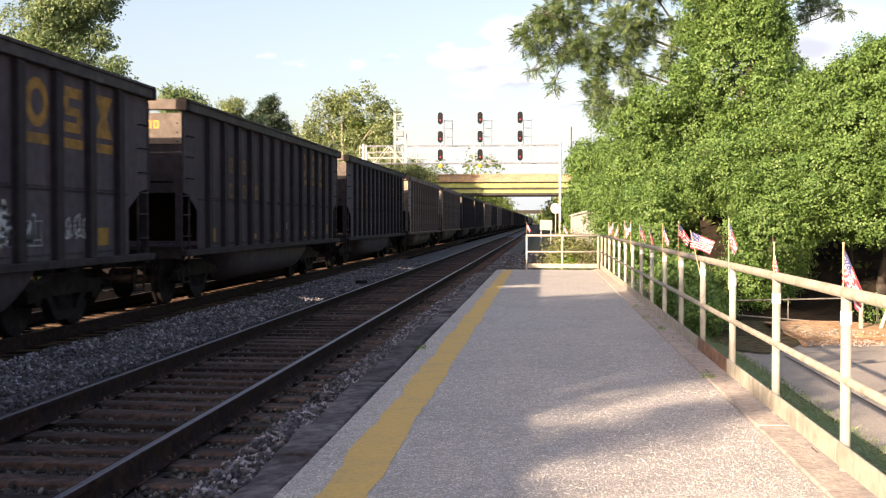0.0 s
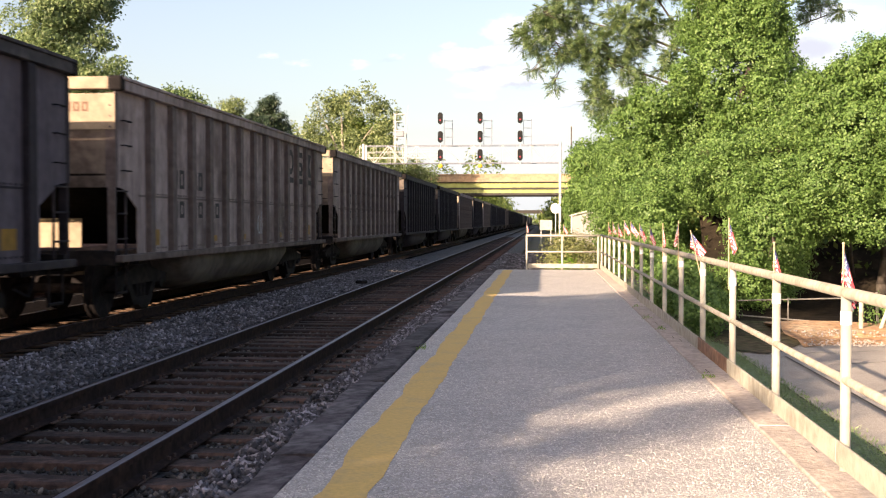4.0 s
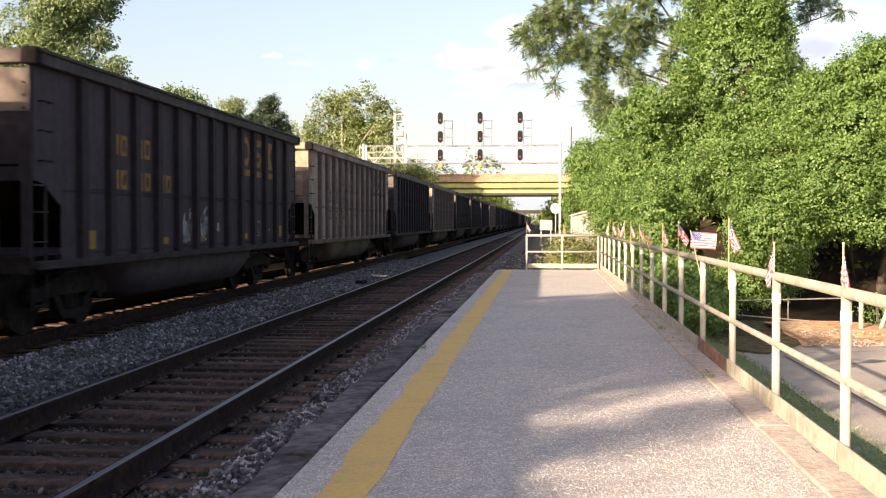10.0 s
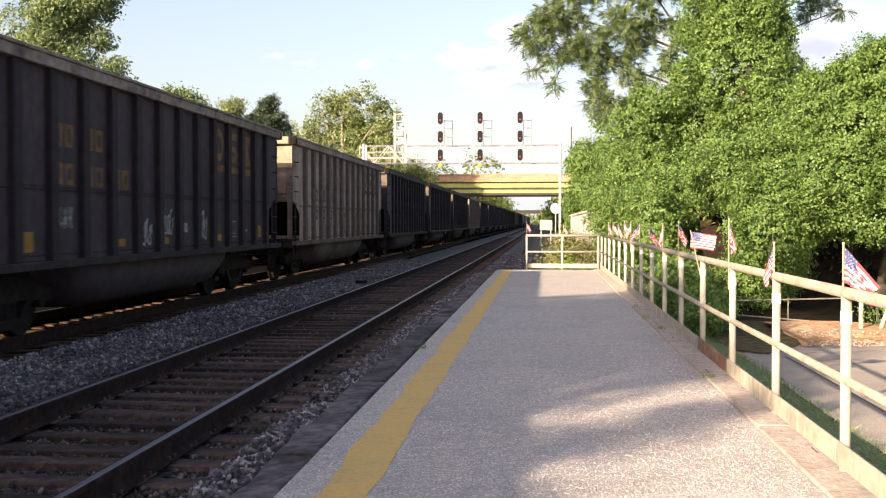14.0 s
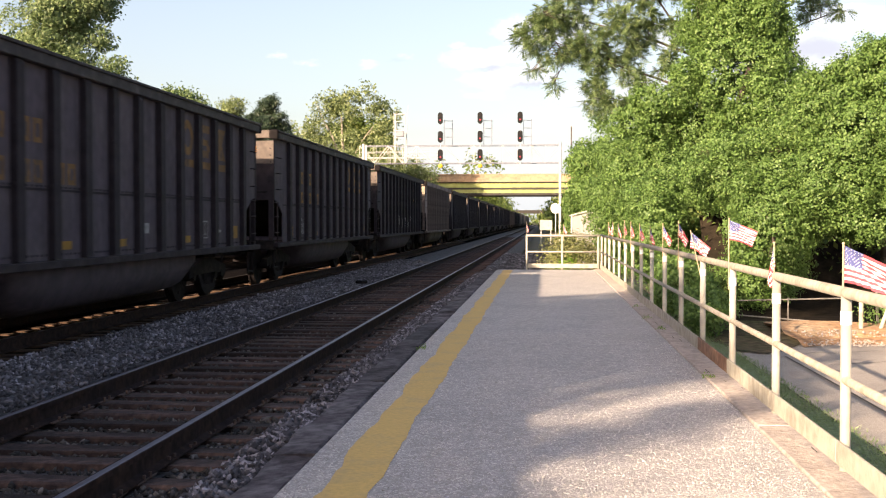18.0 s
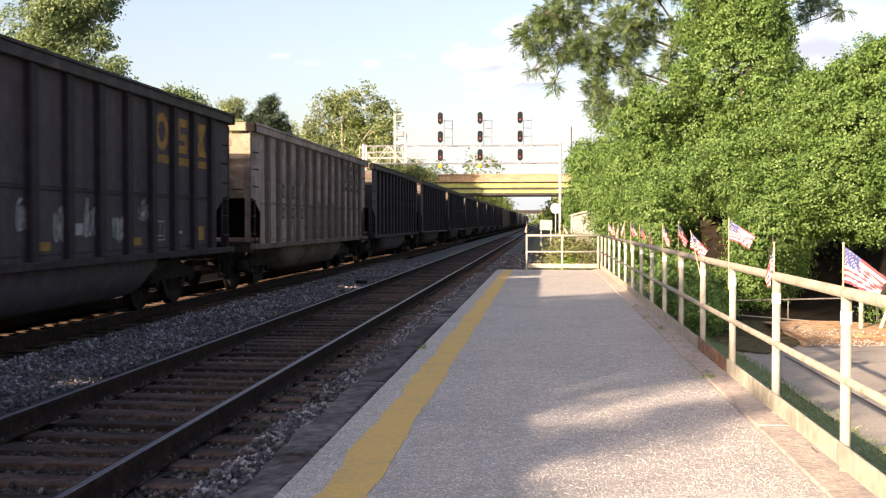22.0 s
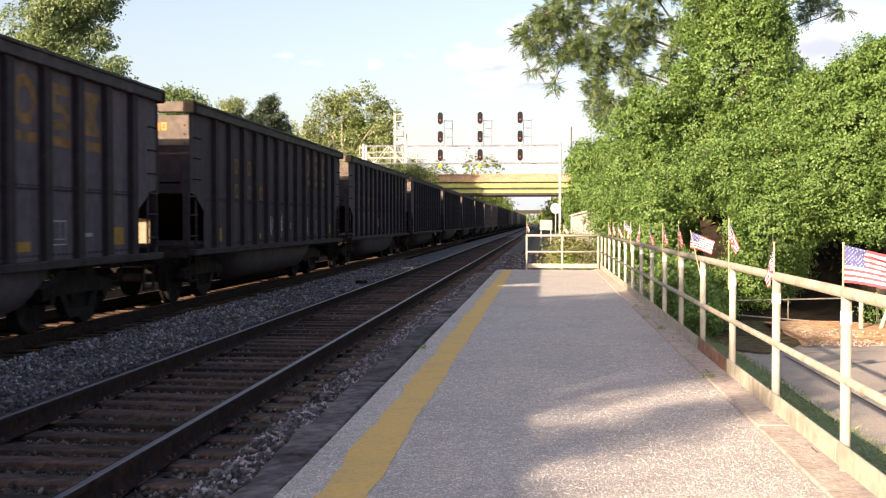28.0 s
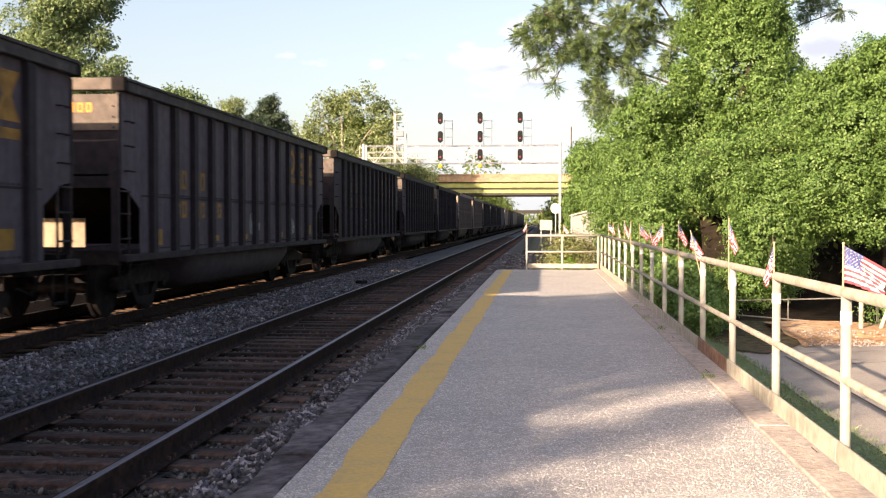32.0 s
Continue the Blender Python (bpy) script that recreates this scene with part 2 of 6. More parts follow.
# Dusty grey paint, likewise paler where the ends catch the sun.
M_DUSTSUNGRAY = material("sunlit_dusted_grey", (0.36, 0.28, 0.20), 0.8, grain=0.15, scale=7, second=(0.26, 0.2, 0.145), patch=2, spec=0.3)
M_GRAFFITI = material("white_spray_paint", (0.52, 0.53, 0.55), 0.7, grain=0.3, scale=12)
M_GRAFFITIP = material("faded_spray_paint", (0.105, 0.082, 0.08), 0.7, grain=0.4, scale=6)
M_GRAFFITIB = material("brown_spray_paint", (0.16, 0.075, 0.045), 0.7, grain=0.3, scale=6)
M_STEELDARK = material("grimy_steel", (0.0145, 0.012, 0.0125), 0.85, 0.0, grain=0.5, scale=8, second=(0.024, 0.019, 0.017), patch=4, amount=0.3, spec=0.12)
M_INNER = material("near_black_sheet", (0.008, 0.007, 0.0065), 0.95, grain=0.4, scale=5, spec=0.05)
M_TUBGRAY = material("dusty_tub", (0.135, 0.112, 0.098), 0.75, grain=0.25, scale=4, second=(0.065, 0.051, 0.045), patch=1.2, amount=0.6, spec=0.2)
# Sooty end paint, darkened for the shade below the sunlit band.
M_SOOTSHADE = material("shaded_sooty_brown", (0.20, 0.155, 0.125), 0.85, grain=0.3, scale=5, second=(0.075, 0.055, 0.046), patch=1.3, amount=0.5, spec=0.15)
M_WHITE = material("white_paint", (0.7, 0.7, 0.68), 0.6, grain=0.1, scale=9, second=(0.5, 0.47, 0.42), patch=4, amount=0.3)
M_GALV = material("galvanised_steel", (0.52, 0.51, 0.48), 0.6, 0.1, grain=0.15, scale=9)
M_DULLGALV = material("dull_galvanised_steel", (0.21, 0.22, 0.25), 0.7, 0.0, grain=0.2, scale=9)
M_SIGBLACK = material("black_enamel", (0.008, 0.008, 0.009), 0.7, spec=0.2)
M_DECALY = material("yellow_stencil", (0.27, 0.135, 0.022), 0.8, grain=0.4, scale=7, second=(0.15, 0.085, 0.03), patch=3, amount=0.35)
M_FADEY = material("faded_yellow_stencil", (0.175, 0.088, 0.026), 0.8, grain=0.4, scale=7, second=(0.08, 0.055, 0.045), patch=4, amount=0.4)
M_ENDNUM = material("orange_stencil", (0.75, 0.28, 0.05), 0.8)
M_ENDDARK = material("brown_stencil", (0.16, 0.09, 0.06), 0.8)
M_DECALK = material("dark_stencil", (0.022, 0.019, 0.02), 0.8, grain=0.3, scale=7, second=(0.05, 0.042, 0.04), patch=4, amount=0.15)
M_DECALW = material("white_stencil", (0.28, 0.28, 0.28), 0.8, grain=0.3, scale=9)
M_PANEL = material("reflective_yellow", (0.25, 0.125, 0.012), 0.6, grain=0.3, scale=6)
M_CONC = material("concrete", (0.36, 0.25, 0.16), 0.9, grain=0.2, scale=2, second=(0.26, 0.19, 0.13), patch=0.4)
M_GIRDER = material("pale_green_girder", (0.33, 0.37, 0.125), 0.7, grain=0.15, scale=1, second=(0.25, 0.28, 0.1), patch=0.3)
M_BARK = material("bark", (0.075, 0.06, 0.048), 0.9, grain=0.4, scale=6, second=(0.13, 0.11, 0.085), patch=2, bump=0.8, bump_scale=14)
M_BARKLIGHT = material("pale_bark", (0.34, 0.30, 0.24), 0.9, grain=0.3, scale=4, second=(0.22, 0.19, 0.15), patch=1)
M_SHED = material("grey_siding", (0.30, 0.29, 0.27), 0.7, grain=0.1, scale=3)
M_ROOF = material("pale_roofing", (0.42, 0.4, 0.36), 0.8, grain=0.1, scale=4)
M_FRED = material("flag_red", (0.60, 0.085, 0.11), 0.8)
M_FWHITE = material("flag_white", (0.78, 0.75, 0.74), 0.8)
M_FBLUE = material("flag_blue", (0.085, 0.10, 0.26), 0.8)
M_STICK = material("wooden_stick", (0.46, 0.35, 0.22), 0.7, grain=0.2, scale=30)
M_TAPE = material("white_tape", (0.75, 0.76, 0.76), 0.5)
M_YBALL = material("yellow_enamel", (0.75, 0.5, 0.04), 0.5)
# Concrete darkened for shadow lines on the bridge; also the whole far bridge.
M_DARKCONC = material("shaded_concrete", (0.045, 0.04, 0.035), 0.9, grain=0.2, scale=1)
M_OLDPIPE = material("dull_pipe", (0.24, 0.22, 0.19), 0.8, grain=0.2, scale=12)
M_DRIVELINE = material("drive_line_dark", (0.05, 0.045, 0.04), 0.7, grain=0.2, scale=20)
M_BARKPALE = material("pale_weathered_wood", (0.42, 0.36, 0.29), 0.85, grain=0.3, scale=9)
M_LEAF = leaf_material("vine_leaves", (0.083, 0.163, 0.041), (0.145, 0.250, 0.065), (0.203, 0.308, 0.092), 0.36)
M_LEAF2 = leaf_material("tree_leaves", (0.075, 0.12, 0.03), (0.15, 0.21, 0.05), (0.25, 0.29, 0.085), 0.36)
M_LEAFPALE = leaf_material("pale_tree_leaves", (0.115, 0.155, 0.06), (0.215, 0.27, 0.11), (0.34, 0.385, 0.19), 0.36)
M_LOCUST = leaf_material("feathery_leaves", (0.09, 0.145, 0.062), (0.17, 0.25, 0.10), (0.27, 0.33, 0.15), 0.4)
M_LEAFMID = leaf_material("olive_tree_leaves", (0.10, 0.155, 0.068), (0.20, 0.275, 0.118), (0.30, 0.355, 0.18), 0.42)
M_NEEDLE = leaf_material("conifer_needles", (0.015, 0.03, 0.018), (0.03, 0.055, 0.028), (0.05, 0.07, 0.03), 0.1)
M_WEED = leaf_material("weed_leaves", (0.09, 0.17, 0.02), (0.16, 0.29, 0.03), (0.26, 0.36, 0.05))
M_BLADE = leaf_material("grass_blades", (0.15, 0.21, 0.085), (0.21, 0.28, 0.115), (0.28, 0.31, 0.15), 0.25)
M_BRUSH = leaf_material("dry_brush", (0.10, 0.115, 0.04), (0.19, 0.21, 0.07), (0.32, 0.31, 0.14))


# ---- mesh helpers ----
def box(bm, x0, x1, y0, y1, z0, z1, bevel=0.0):
    r = bmesh.ops.create_cube(bm, size=1)["verts"]
    bmesh.ops.scale(bm, vec=(x1 - x0, y1 - y0, z1 - z0), verts=r)
    bmesh.ops.translate(bm, vec=((x0 + x1) / 2, (y0 + y1) / 2, (z0 + z1) / 2), verts=r)
    if bevel:
        edges = list({e for v in r for e in v.link_edges})
        bmesh.ops.bevel(bm, geom=edges, offset=bevel, segments=1, affect="EDGES")
    return bm


def rod(bm, a, b, r, sides=8, r2=None):
    """A round bar from a to b."""
    a, b = Vector(a), Vector(b)
    m = Matrix.Translation((a + b) / 2) @ (b - a).to_track_quat("Z", "Y").to_matrix().to_4x4()
    bmesh.ops.create_cone(bm, cap_ends=True, segments=sides, radius1=r, radius2=r if r2 is None else r2, depth=(b - a).length, matrix=m)
    return bm


def prism(bm, outline, axis, lo, hi):
    """An outline (pairs) pushed from lo to hi along x, y or z."""
    def at(p, h):
        return {"x": (h, p[0], p[1]), "y": (p[0], h, p[1]), "z": (p[0], p[1], h)}[axis]
    a = [bm.verts.new(at(p, lo)) for p in outline]
    b = [bm.verts.new(at(p, hi)) for p in outline]
    bm.faces.new(a)
    bm.faces.new(b[::-1])
    for i in range(len(a)):
        j = (i + 1) % len(a)
        bm.faces.new((a[j], a[i], b[i], b[j]))
    bmesh.ops.recalc_face_normals(bm, faces=bm.faces)
    return bm


def data_of(name, bm, *mats, smooth=False):
    me = bpy.data.meshes.new(name)
    bm.to_mesh(me)
    bm.free()
    for m in mats:
        me.materials.append(m)
    if smooth:
        for p in me.polygons:
            p.use_smooth = True
    return me


def part(name, bm, mat, parent, label="", at=None, smooth=False):
    """Links a bmesh (or a mesh) as one mesh object under a thing or a part."""
    me = bm if isinstance(bm, bpy.types.Mesh) else data_of(name, bm, mat, smooth=smooth)
    ob = new(name, me)
    ob.parent = parent
    if at is not None:
        ob.matrix_basis = at
    if label:
        ob["label"] = label
    return ob


def thing(name, label, category, at=None, group="", kind=""):
    ob = new(name)
    ob.empty_display_size = 0.2
    if at is not None:
        ob.matrix_basis = at
    return tagged(ob, label, category, group, kind)


def solid(name, bm, mat, label, category="", kind="", at=None, smooth=False, group=""):
    ob = new(name, data_of(name, bm, mat, smooth=smooth))
    if at is not None:
        ob.matrix_basis = at
    return tagged(ob, label, category, group, kind)


def lumps(p, f, seed):
    """Smooth uneven noise in -1..1 at points p."""
    r = np.random.RandomState(seed)
    s = np.zeros(len(p))
    for i in range(6):
        k = r.normal(size=3) * f * (1 + 0.5 * i)
        s += np.sin(p @ k + r.uniform(0, 6.3)) / (1 + 0.5 * i)
    return s / 2.2


def leaf_mesh(name, centres, size, mat, seed, up=0.35, out=None, narrow=0.55, face=1.7):
    """A mesh of many small pointed leaves at the centres."""
    r = np.random.RandomState(seed)
    n = len(centres)
    nor = r.normal(size=(n, 3))
    nor[:, 2] += up
    if out is not None:
        nor += out * face
    nor /= np.linalg.norm(nor, axis=1)[:, None]
    t = np.cross(nor, r.normal(size=(n, 3)))
    t /= np.linalg.norm(t, axis=1)[:, None] + 1e-9
    b = np.cross(nor, t)
    s = size * r.uniform(0.6, 1.25, n)[:, None]
    droop = nor * s * 0.15
    v = np.stack([centres - t * s * 0.5 - droop, centres + b * s * narrow * 0.5, centres + t * s * 0.5 - droop, centres - b * s * narrow * 0.5], 1)
    me = bpy.data.meshes.new(name)
    me.vertices.add(n * 4)
    me.vertices.foreach_set("co", v.reshape(-1).astype(np.float32))
    me.loops.add(n * 4)
    me.loops.foreach_set("vertex_index", np.arange(n * 4, dtype=np.int32))
    me.polygons.add(n)
    me.polygons.foreach_set("loop_start", np.arange(0, n * 4, 4, dtype=np.int32))
    me.update(calc_edges=True)
    me.materials.append(mat)
    return me


def crown_points(blobs, per_m2, clump, spread, seed, inner=0.25, lobes=0, lobe=0.36, core=0.62, relief=0.0):
    """Leaf places in clumps over uneven rounded masses: (x, y, z, rx, ry, rz) each, every one broken into smaller lobes. Returns places and outward ways."""
    r = np.random.RandomState(seed)
    if lobes:
        small = []
        for x, y, z, rx, ry, rz in blobs:
            d = r.normal(size=(lobes, 3))
            d /= np.linalg.norm(d, axis=1)[:, None]
            for v in d:
                k, q = r.uniform(0.68, 0.95), lobe * r.uniform(0.7, 1.35)
                m = (rx * ry * rz) ** (1 / 3)
                small.append((x + v[0] * rx * k, y + v[1] * ry * k, z + v[2] * rz * k, q * (rx + m) / 2, q * (ry + m) / 2, q * (rz + m) / 2 * 0.85))
            small.append((x, y, z, rx * core, ry * core, rz * core))
        blobs = small
    pts, outs = [], []
    for i, (x, y, z, rx, ry, rz) in enumerate(blobs):
        area = 4.2 * math.pi * ((rx * ry) ** 1.6 / 3 + (rx * rz) ** 1.6 / 3 + (ry * rz) ** 1.6 / 3) ** (1 / 1.6) / 1.05
        n = max(4, int(area * per_m2 / clump))
        d = r.normal(size=(n, 3))
        d /= np.linalg.norm(d, axis=1)[:, None]
        rad = 1 + 0.22 * lumps(d * 3, 1.0, seed + i) + 0.12 * lumps(d * 9, 1.0, seed + i + 50)
        deep = r.uniform(0, 1, n) < inner
        rad = np.where(deep, rad * r.uniform(0.35, 0.9, n), rad)
        c = np.array([x, y, z]) + d * rad[:, None] * np.array([rx, ry, rz])
        p = np.repeat(c, clump, 0) + r.normal(size=(n * clump, 3)) * spread * np.array([1, 1, 0.7])
        o = np.repeat(d, clump, 0)
        if relief:
            p = p + o * (relief * lumps(p, 4.2, seed + 7) + relief * 0.6 * lumps(p, 9.5, seed + 8))[:, None]
        pts.append(p)
        outs.append(o)
    return np.concatenate(pts), np.concatenate(outs)


def tree(name, label, category, at, blobs, trunk, limbs, leaf, per_m2, clump, spread, seed, mat=None, kind_of="crown", inner=0.25, up=0.35, narrow=0.55, lobes=12, lobe=0.36, bark=None, face=1.7, core=0.62, relief=0.0):
    """A tree: tapered trunk, limbs, and a crown of many small leaves. Places are in its own space."""
    ob = thing(name, label, category, at)
    bm = bmesh.new()
    h, r0, r1 = trunk
    rs = random.Random(seed)
    last = Vector((0, 0, 0))
    for i in range(5):
        nxt = Vector((rs.uniform(-0.12, 0.12) * (i + 1) * 0.5, rs.uniform(-0.12, 0.12) * (i + 1) * 0.5, h * (i + 1) / 5))
        k0, k1 = i / 5, (i + 1) / 5
        rod(bm, last, nxt, r0 + (r1 - r0) * k0, 9, r0 + (r1 - r0) * k1)
        last = nxt
    part("trunk", bm, bark or M_BARK, ob, smooth=True)
    for a, b, r in limbs:
        bm = bmesh.new()
        mid = (Vector(a) + Vector(b)) / 2 + Vector((0, 0, 0.12 * (Vector(b) - Vector(a)).length))
        rod(bm, a, mid, r, 7, r * 0.7)
        rod(bm, mid, b, r * 0.7, 7, r * 0.25)
        for j in range(4):
            s = mid.lerp(Vector(b), rs.uniform(0.1, 0.9))
            rod(bm, s, s + Vector((rs.uniform(-1, 1), rs.uniform(-1, 1), rs.uniform(0.1, 1))) * (Vector(b) - Vector(a)).length * 0.3, r * 0.3, 5, r * 0.1)
        part("limb", bm, bark or M_BARK, ob, smooth=True)
    p, o = crown_points(blobs, per_m2, clump, spread, seed, inner, lobes, lobe, core, relief)
    part(kind_of, leaf_mesh(kind_of, p, leaf, mat or M_LEAF2, seed, up, o, narrow, face), None, ob)
    return ob


# ---- ground ----
def strip_sheet(name, xs_zs, ys, mat, label, kind="structure", wobble=0.0, seed=0):
    """A sheet along the tracks with the given cross-section."""
    bm = bmesh.new()
    rs = random.Random(seed)
    rows = [[bm.verts.new((x, y, z + rs.uniform(-wobble, wobble))) for x, z in xs_zs] for y in ys]
    for a, b in zip(rows, rows[1:]):
        for i in range(len(a) - 1):
            bm.faces.new((a[i], a[i + 1], b[i + 1], b[i]))
    return solid(name, bm, mat, label, "ground", kind)


FLOOR = -0.62
strip_sheet("ground", [(-3000, FLOOR), (-40, FLOOR), (-14, FLOOR - 0.06), (0, FLOOR - 0.06), (20, FLOOR), (3000, FLOOR)], [-3000, -60, 0, 60, 200, 600, 3500], M_SOIL,
            "bare earth and scrub ground along the railway")
strip_sheet("ballast_bed", [(-15.6, FLOOR - 0.1), (-14.0, -0.26), (-12.6, -0.26), (-9.9, -0.26), (-9.2, -0.26), (-6.5, -0.26), (-6.1, -0.2), (-5.4, -0.14), (-4.75, -0.19), (-4.6, -0.225), (-3.4, -0.24), (-2.3, -0.225), (-2.0, -0.19), (-1.8, -0.19), (-1.4, -0.5)],
            [-60 + 2.0 * i for i in range(190)] + [400, 900], M_BED, "grey crushed-stone ballast bed under the tracks", wobble=0.012, seed=3)
# Near-black strip, raised from x -9.1 to -8.2 to bury the tie tops.
strip_sheet("dark_ballast_strip", [(-15.7, -0.75), (-14.1, -0.185), (-12.6, -0.195), (-9.9, -0.195), (-9.1, -0.163), (-8.2, -0.163), (-8.08, -0.20), (-7.0, -0.205), (-6.3, -0.188), (-6.22, -0.23)], [-60 + 4.0 * i for i in range(95)] + [400, 900], M_BLACKBED, "near-black ballast strip under the train", wobble=0.004, seed=4)
strip_sheet("grass_verge", [(1.8, FLOOR + 0.02), (2.4, FLOOR + 0.06), (3.05, FLOOR + 0.03), (3.1, FLOOR - 0.02)], [-20 + i for i in range(60)], M_GRASS, "mown green grass verge beside the platform", wobble=0.015, seed=5)
strip_sheet("road", [(3.1, FLOOR + 0.012), (6, FLOOR + 0.02), (14, FLOOR + 0.02), (22, FLOOR + 0.012)], [-20, -5, 5, 12, 16, 19.6], M_ROAD, "worn pale asphalt drive with dark cracks")


def grass_blades():
    r = np.random.RandomState(15)
    n = 24000
    x = 1.9 + 1.22 * r.uniform(0, 1, n) + 0.06 * r.normal(size=n)
    y = 3.5 + 17.0 * r.uniform(0, 1, n) ** 1.2
    foot = np.stack([x, y, np.full(n, FLOOR + 0.03)], 1)
    tip = foot + np.stack([r.normal(size=n) * 0.025, r.normal(size=n) * 0.025, r.uniform(0.015, 0.05, n)], 1)
    side = np.stack([r.normal(size=n), r.normal(size=n), np.zeros(n)], 1)
    side *= 0.007 / np.linalg.norm(side, axis=1)[:, None]
    v = np.stack([foot - side, foot + side, tip], 1).reshape(-1, 3)
    me = bpy.data.meshes.new("grass")
    me.from_pydata(v.tolist(), [], np.arange(n * 3).reshape(-1, 3).tolist())
    me.materials.append(M_BLADE)
    tagged(new("grass", me), "short green grass blades on the verge", "grass", kind="stuff")


grass_blades()


# ---- tracks ----
def rail_mesh(length):
    bm = bmesh.new()
    foot = [(-0.07, -0.172), (0.07, -0.172), (0.07, -0.16), (0.012, -0.14), (0.009, -0.05), (0.036, -0.04), (0.036, -0.004), (-0.036, -0.004), (-0.036, -0.04), (-0.009, -0.05), (-0.012, -0.14), (-0.07, -0.16)]
    prism(bm, foot, "y", 0, length)
    return data_of("rail", bm, M_RAIL)


def head_mesh(length):
    bm = bmesh.new()
    prism(bm, [(-0.026, -0.0035), (0.026, -0.0035), (0.02, 0.0), (-0.02, 0.0)], "y", 0, length)
    return data_of("rail_head", bm, M_RAILTOP)


RAIL, HEAD = rail_mesh(700), head_mesh(700)
TIES = []
rs = random.Random(11)
for i in range(5):
    bm = box(bmesh.new(), -1.3, 1.3, -0.115, 0.115, -0.18, 0, 0.012)
    for v in bm.verts:
        v.co += Vector((rs.uniform(-0.03, 0.03), rs.uniform(-0.012, 0.012), rs.uniform(-0.012, 0.004)))
    TIES.append(data_of("tie", bm, M_TIE))
bm = bmesh.new()
box(bm, -0.09, 0.09, -0.17, 0.17, 0, 0.014, 0.004)
for x in (-0.085, 0.085):
    for y in (-0.05, 0.06):
        rod(bm, (x, y, 0), (x, y, 0.045), 0.012, 6)
PLATE = data_of("tie_plate", bm, M_PLATE)
DARKTIE, DUSTTIE = [data_of("tie", box(bmesh.new(), -1.3, 1.3, -0.115, 0.115, -0.18, 0, 0.012), m) for m in (M_TIEDARK, M_TIEDUST)]


def track(x, label, ties, y_first=-2.0, plates=0, black=None):
    ob = thing("railway_track", label, "railway track", pose(x, 0, 0), kind="structure")
    for s in (-0.753, 0.753):
        r = part("rail", RAIL, None, ob, at=pose(s, -60, 0))
        part("running_surface", HEAD, None, r, "worn shiny running surface")
    rs = random.Random(int(x * 10))
    for i in range(ties):
        y = y_first + i * 0.495
        t = part("tie", black or TIES[i % 5], None, ob, at=pose(rs.uniform(-0.04, 0.04), y + rs.uniform(-0.03, 0.03), -0.176 + rs.uniform(-0.008, 0.004), 0, 0, rs.uniform(-1.2, 1.2)))
        if i < plates:
            for s in (-0.753, 0.753):
                part("tie_plate", PLATE, None, t, at=pose(s, 0, 0))
    return ob


NEAR, MID, FAR = -3.39, -7.66, -11.93
track(NEAR, "wooden-tied railway track with worn rails beside the platform", 240, 2.0, 70)
track(MID, "railway track that carries the passing coal train", 180, 2.0, black=DUSTTIE)
track(FAR, "empty railway track beyond the coal train", 60, 2.0, black=DARKTIE)


# ---- platform ----
P_END = 34.7
deck = thing("platform", "low station platform of grey exposed-aggregate paving", "platform", kind="structure")
for a, b in ((-8.0, 9.02), (9.028, 22.55), (22.562, P_END)):
    part("slab", box(bmesh.new(), -1.462, 1.545, a, b, -0.75, 0.0), M_PAVE, deck)
bm = bmesh.new()
rs = random.Random(8)
n = 340
wave = [sum(a * math.sin(f * 0.125 * i + p) for a, f, p in ((0.015, 1.9, 0.5), (0.010, 4.3, 2.0), (0.006, 9.0, 1.0))) for i in range(n)]
left = [bm.verts.new((-1.245 + wave[i] + rs.uniform(-0.008, 0.008), -8 + i * 0.125, 0.004)) for i in range(n)]
right = [bm.verts.new((-0.955 + 0.7 * wave[i - 9] + rs.uniform(-0.012, 0.01), -8 + i * 0.125, 0.004)) for i in range(n)]
for i in range(n - 1):
    bm.faces.new((left[i], right[i], right[i + 1], left[i + 1]))
solid("yellow_line", bm, M_YELLOW, "worn yellow painted safety line along the platform edge", "line", "structure")
edge = thing("platform_edging", "weathered grey timber edging along the trackside of the platform", "edging", kind="structure")
rs = random.Random(21)
y = -8.0
while y < P_END:
    ln = rs.uniform(2.2, 3.4)
    bm = bmesh.new()
    steps = 14
    rows = []
    for q in range(steps + 1):
        yy = y + 0.012 + (min(y + ln, P_END) - y - 0.024) * q / steps
        a, b, c, d = [rs.uniform(-0.016, 0.016) for _ in range(4)]
        rows.append([bm.verts.new(p) for p in ((-1.79 + a, yy, -0.28), (-1.79 + a, yy, -0.06 + c), (-1.765 + a, yy, -0.04 + c), (-1.63, yy, -0.034 + c * 0.5), (-1.505 + b * 0.6, yy, -0.026 + d * 0.6), (-1.488 + b * 0.5, yy, -0.042), (-1.488 + b * 0.5, yy, -0.28))])
    for p, q in zip(rows, rows[1:]):
        for e in range(7):
            bm.faces.new((p[e], p[(e + 1) % 7], q[(e + 1) % 7], q[e]))
    bm.faces.new(rows[0])
    bm.faces.new(rows[-1][::-1])
    bmesh.ops.recalc_face_normals(bm, faces=bm.faces)
    part("timber", bm, M_TIMBER, edge, at=pose(rs.uniform(-0.03, 0.004), 0, rs.uniform(-0.02, 0.016)))
    y += ln
curb = thing("platform_kerb", "sun-bleached timber kerb along the back of the platform", "kerb", kind="structure")
y = -8.0
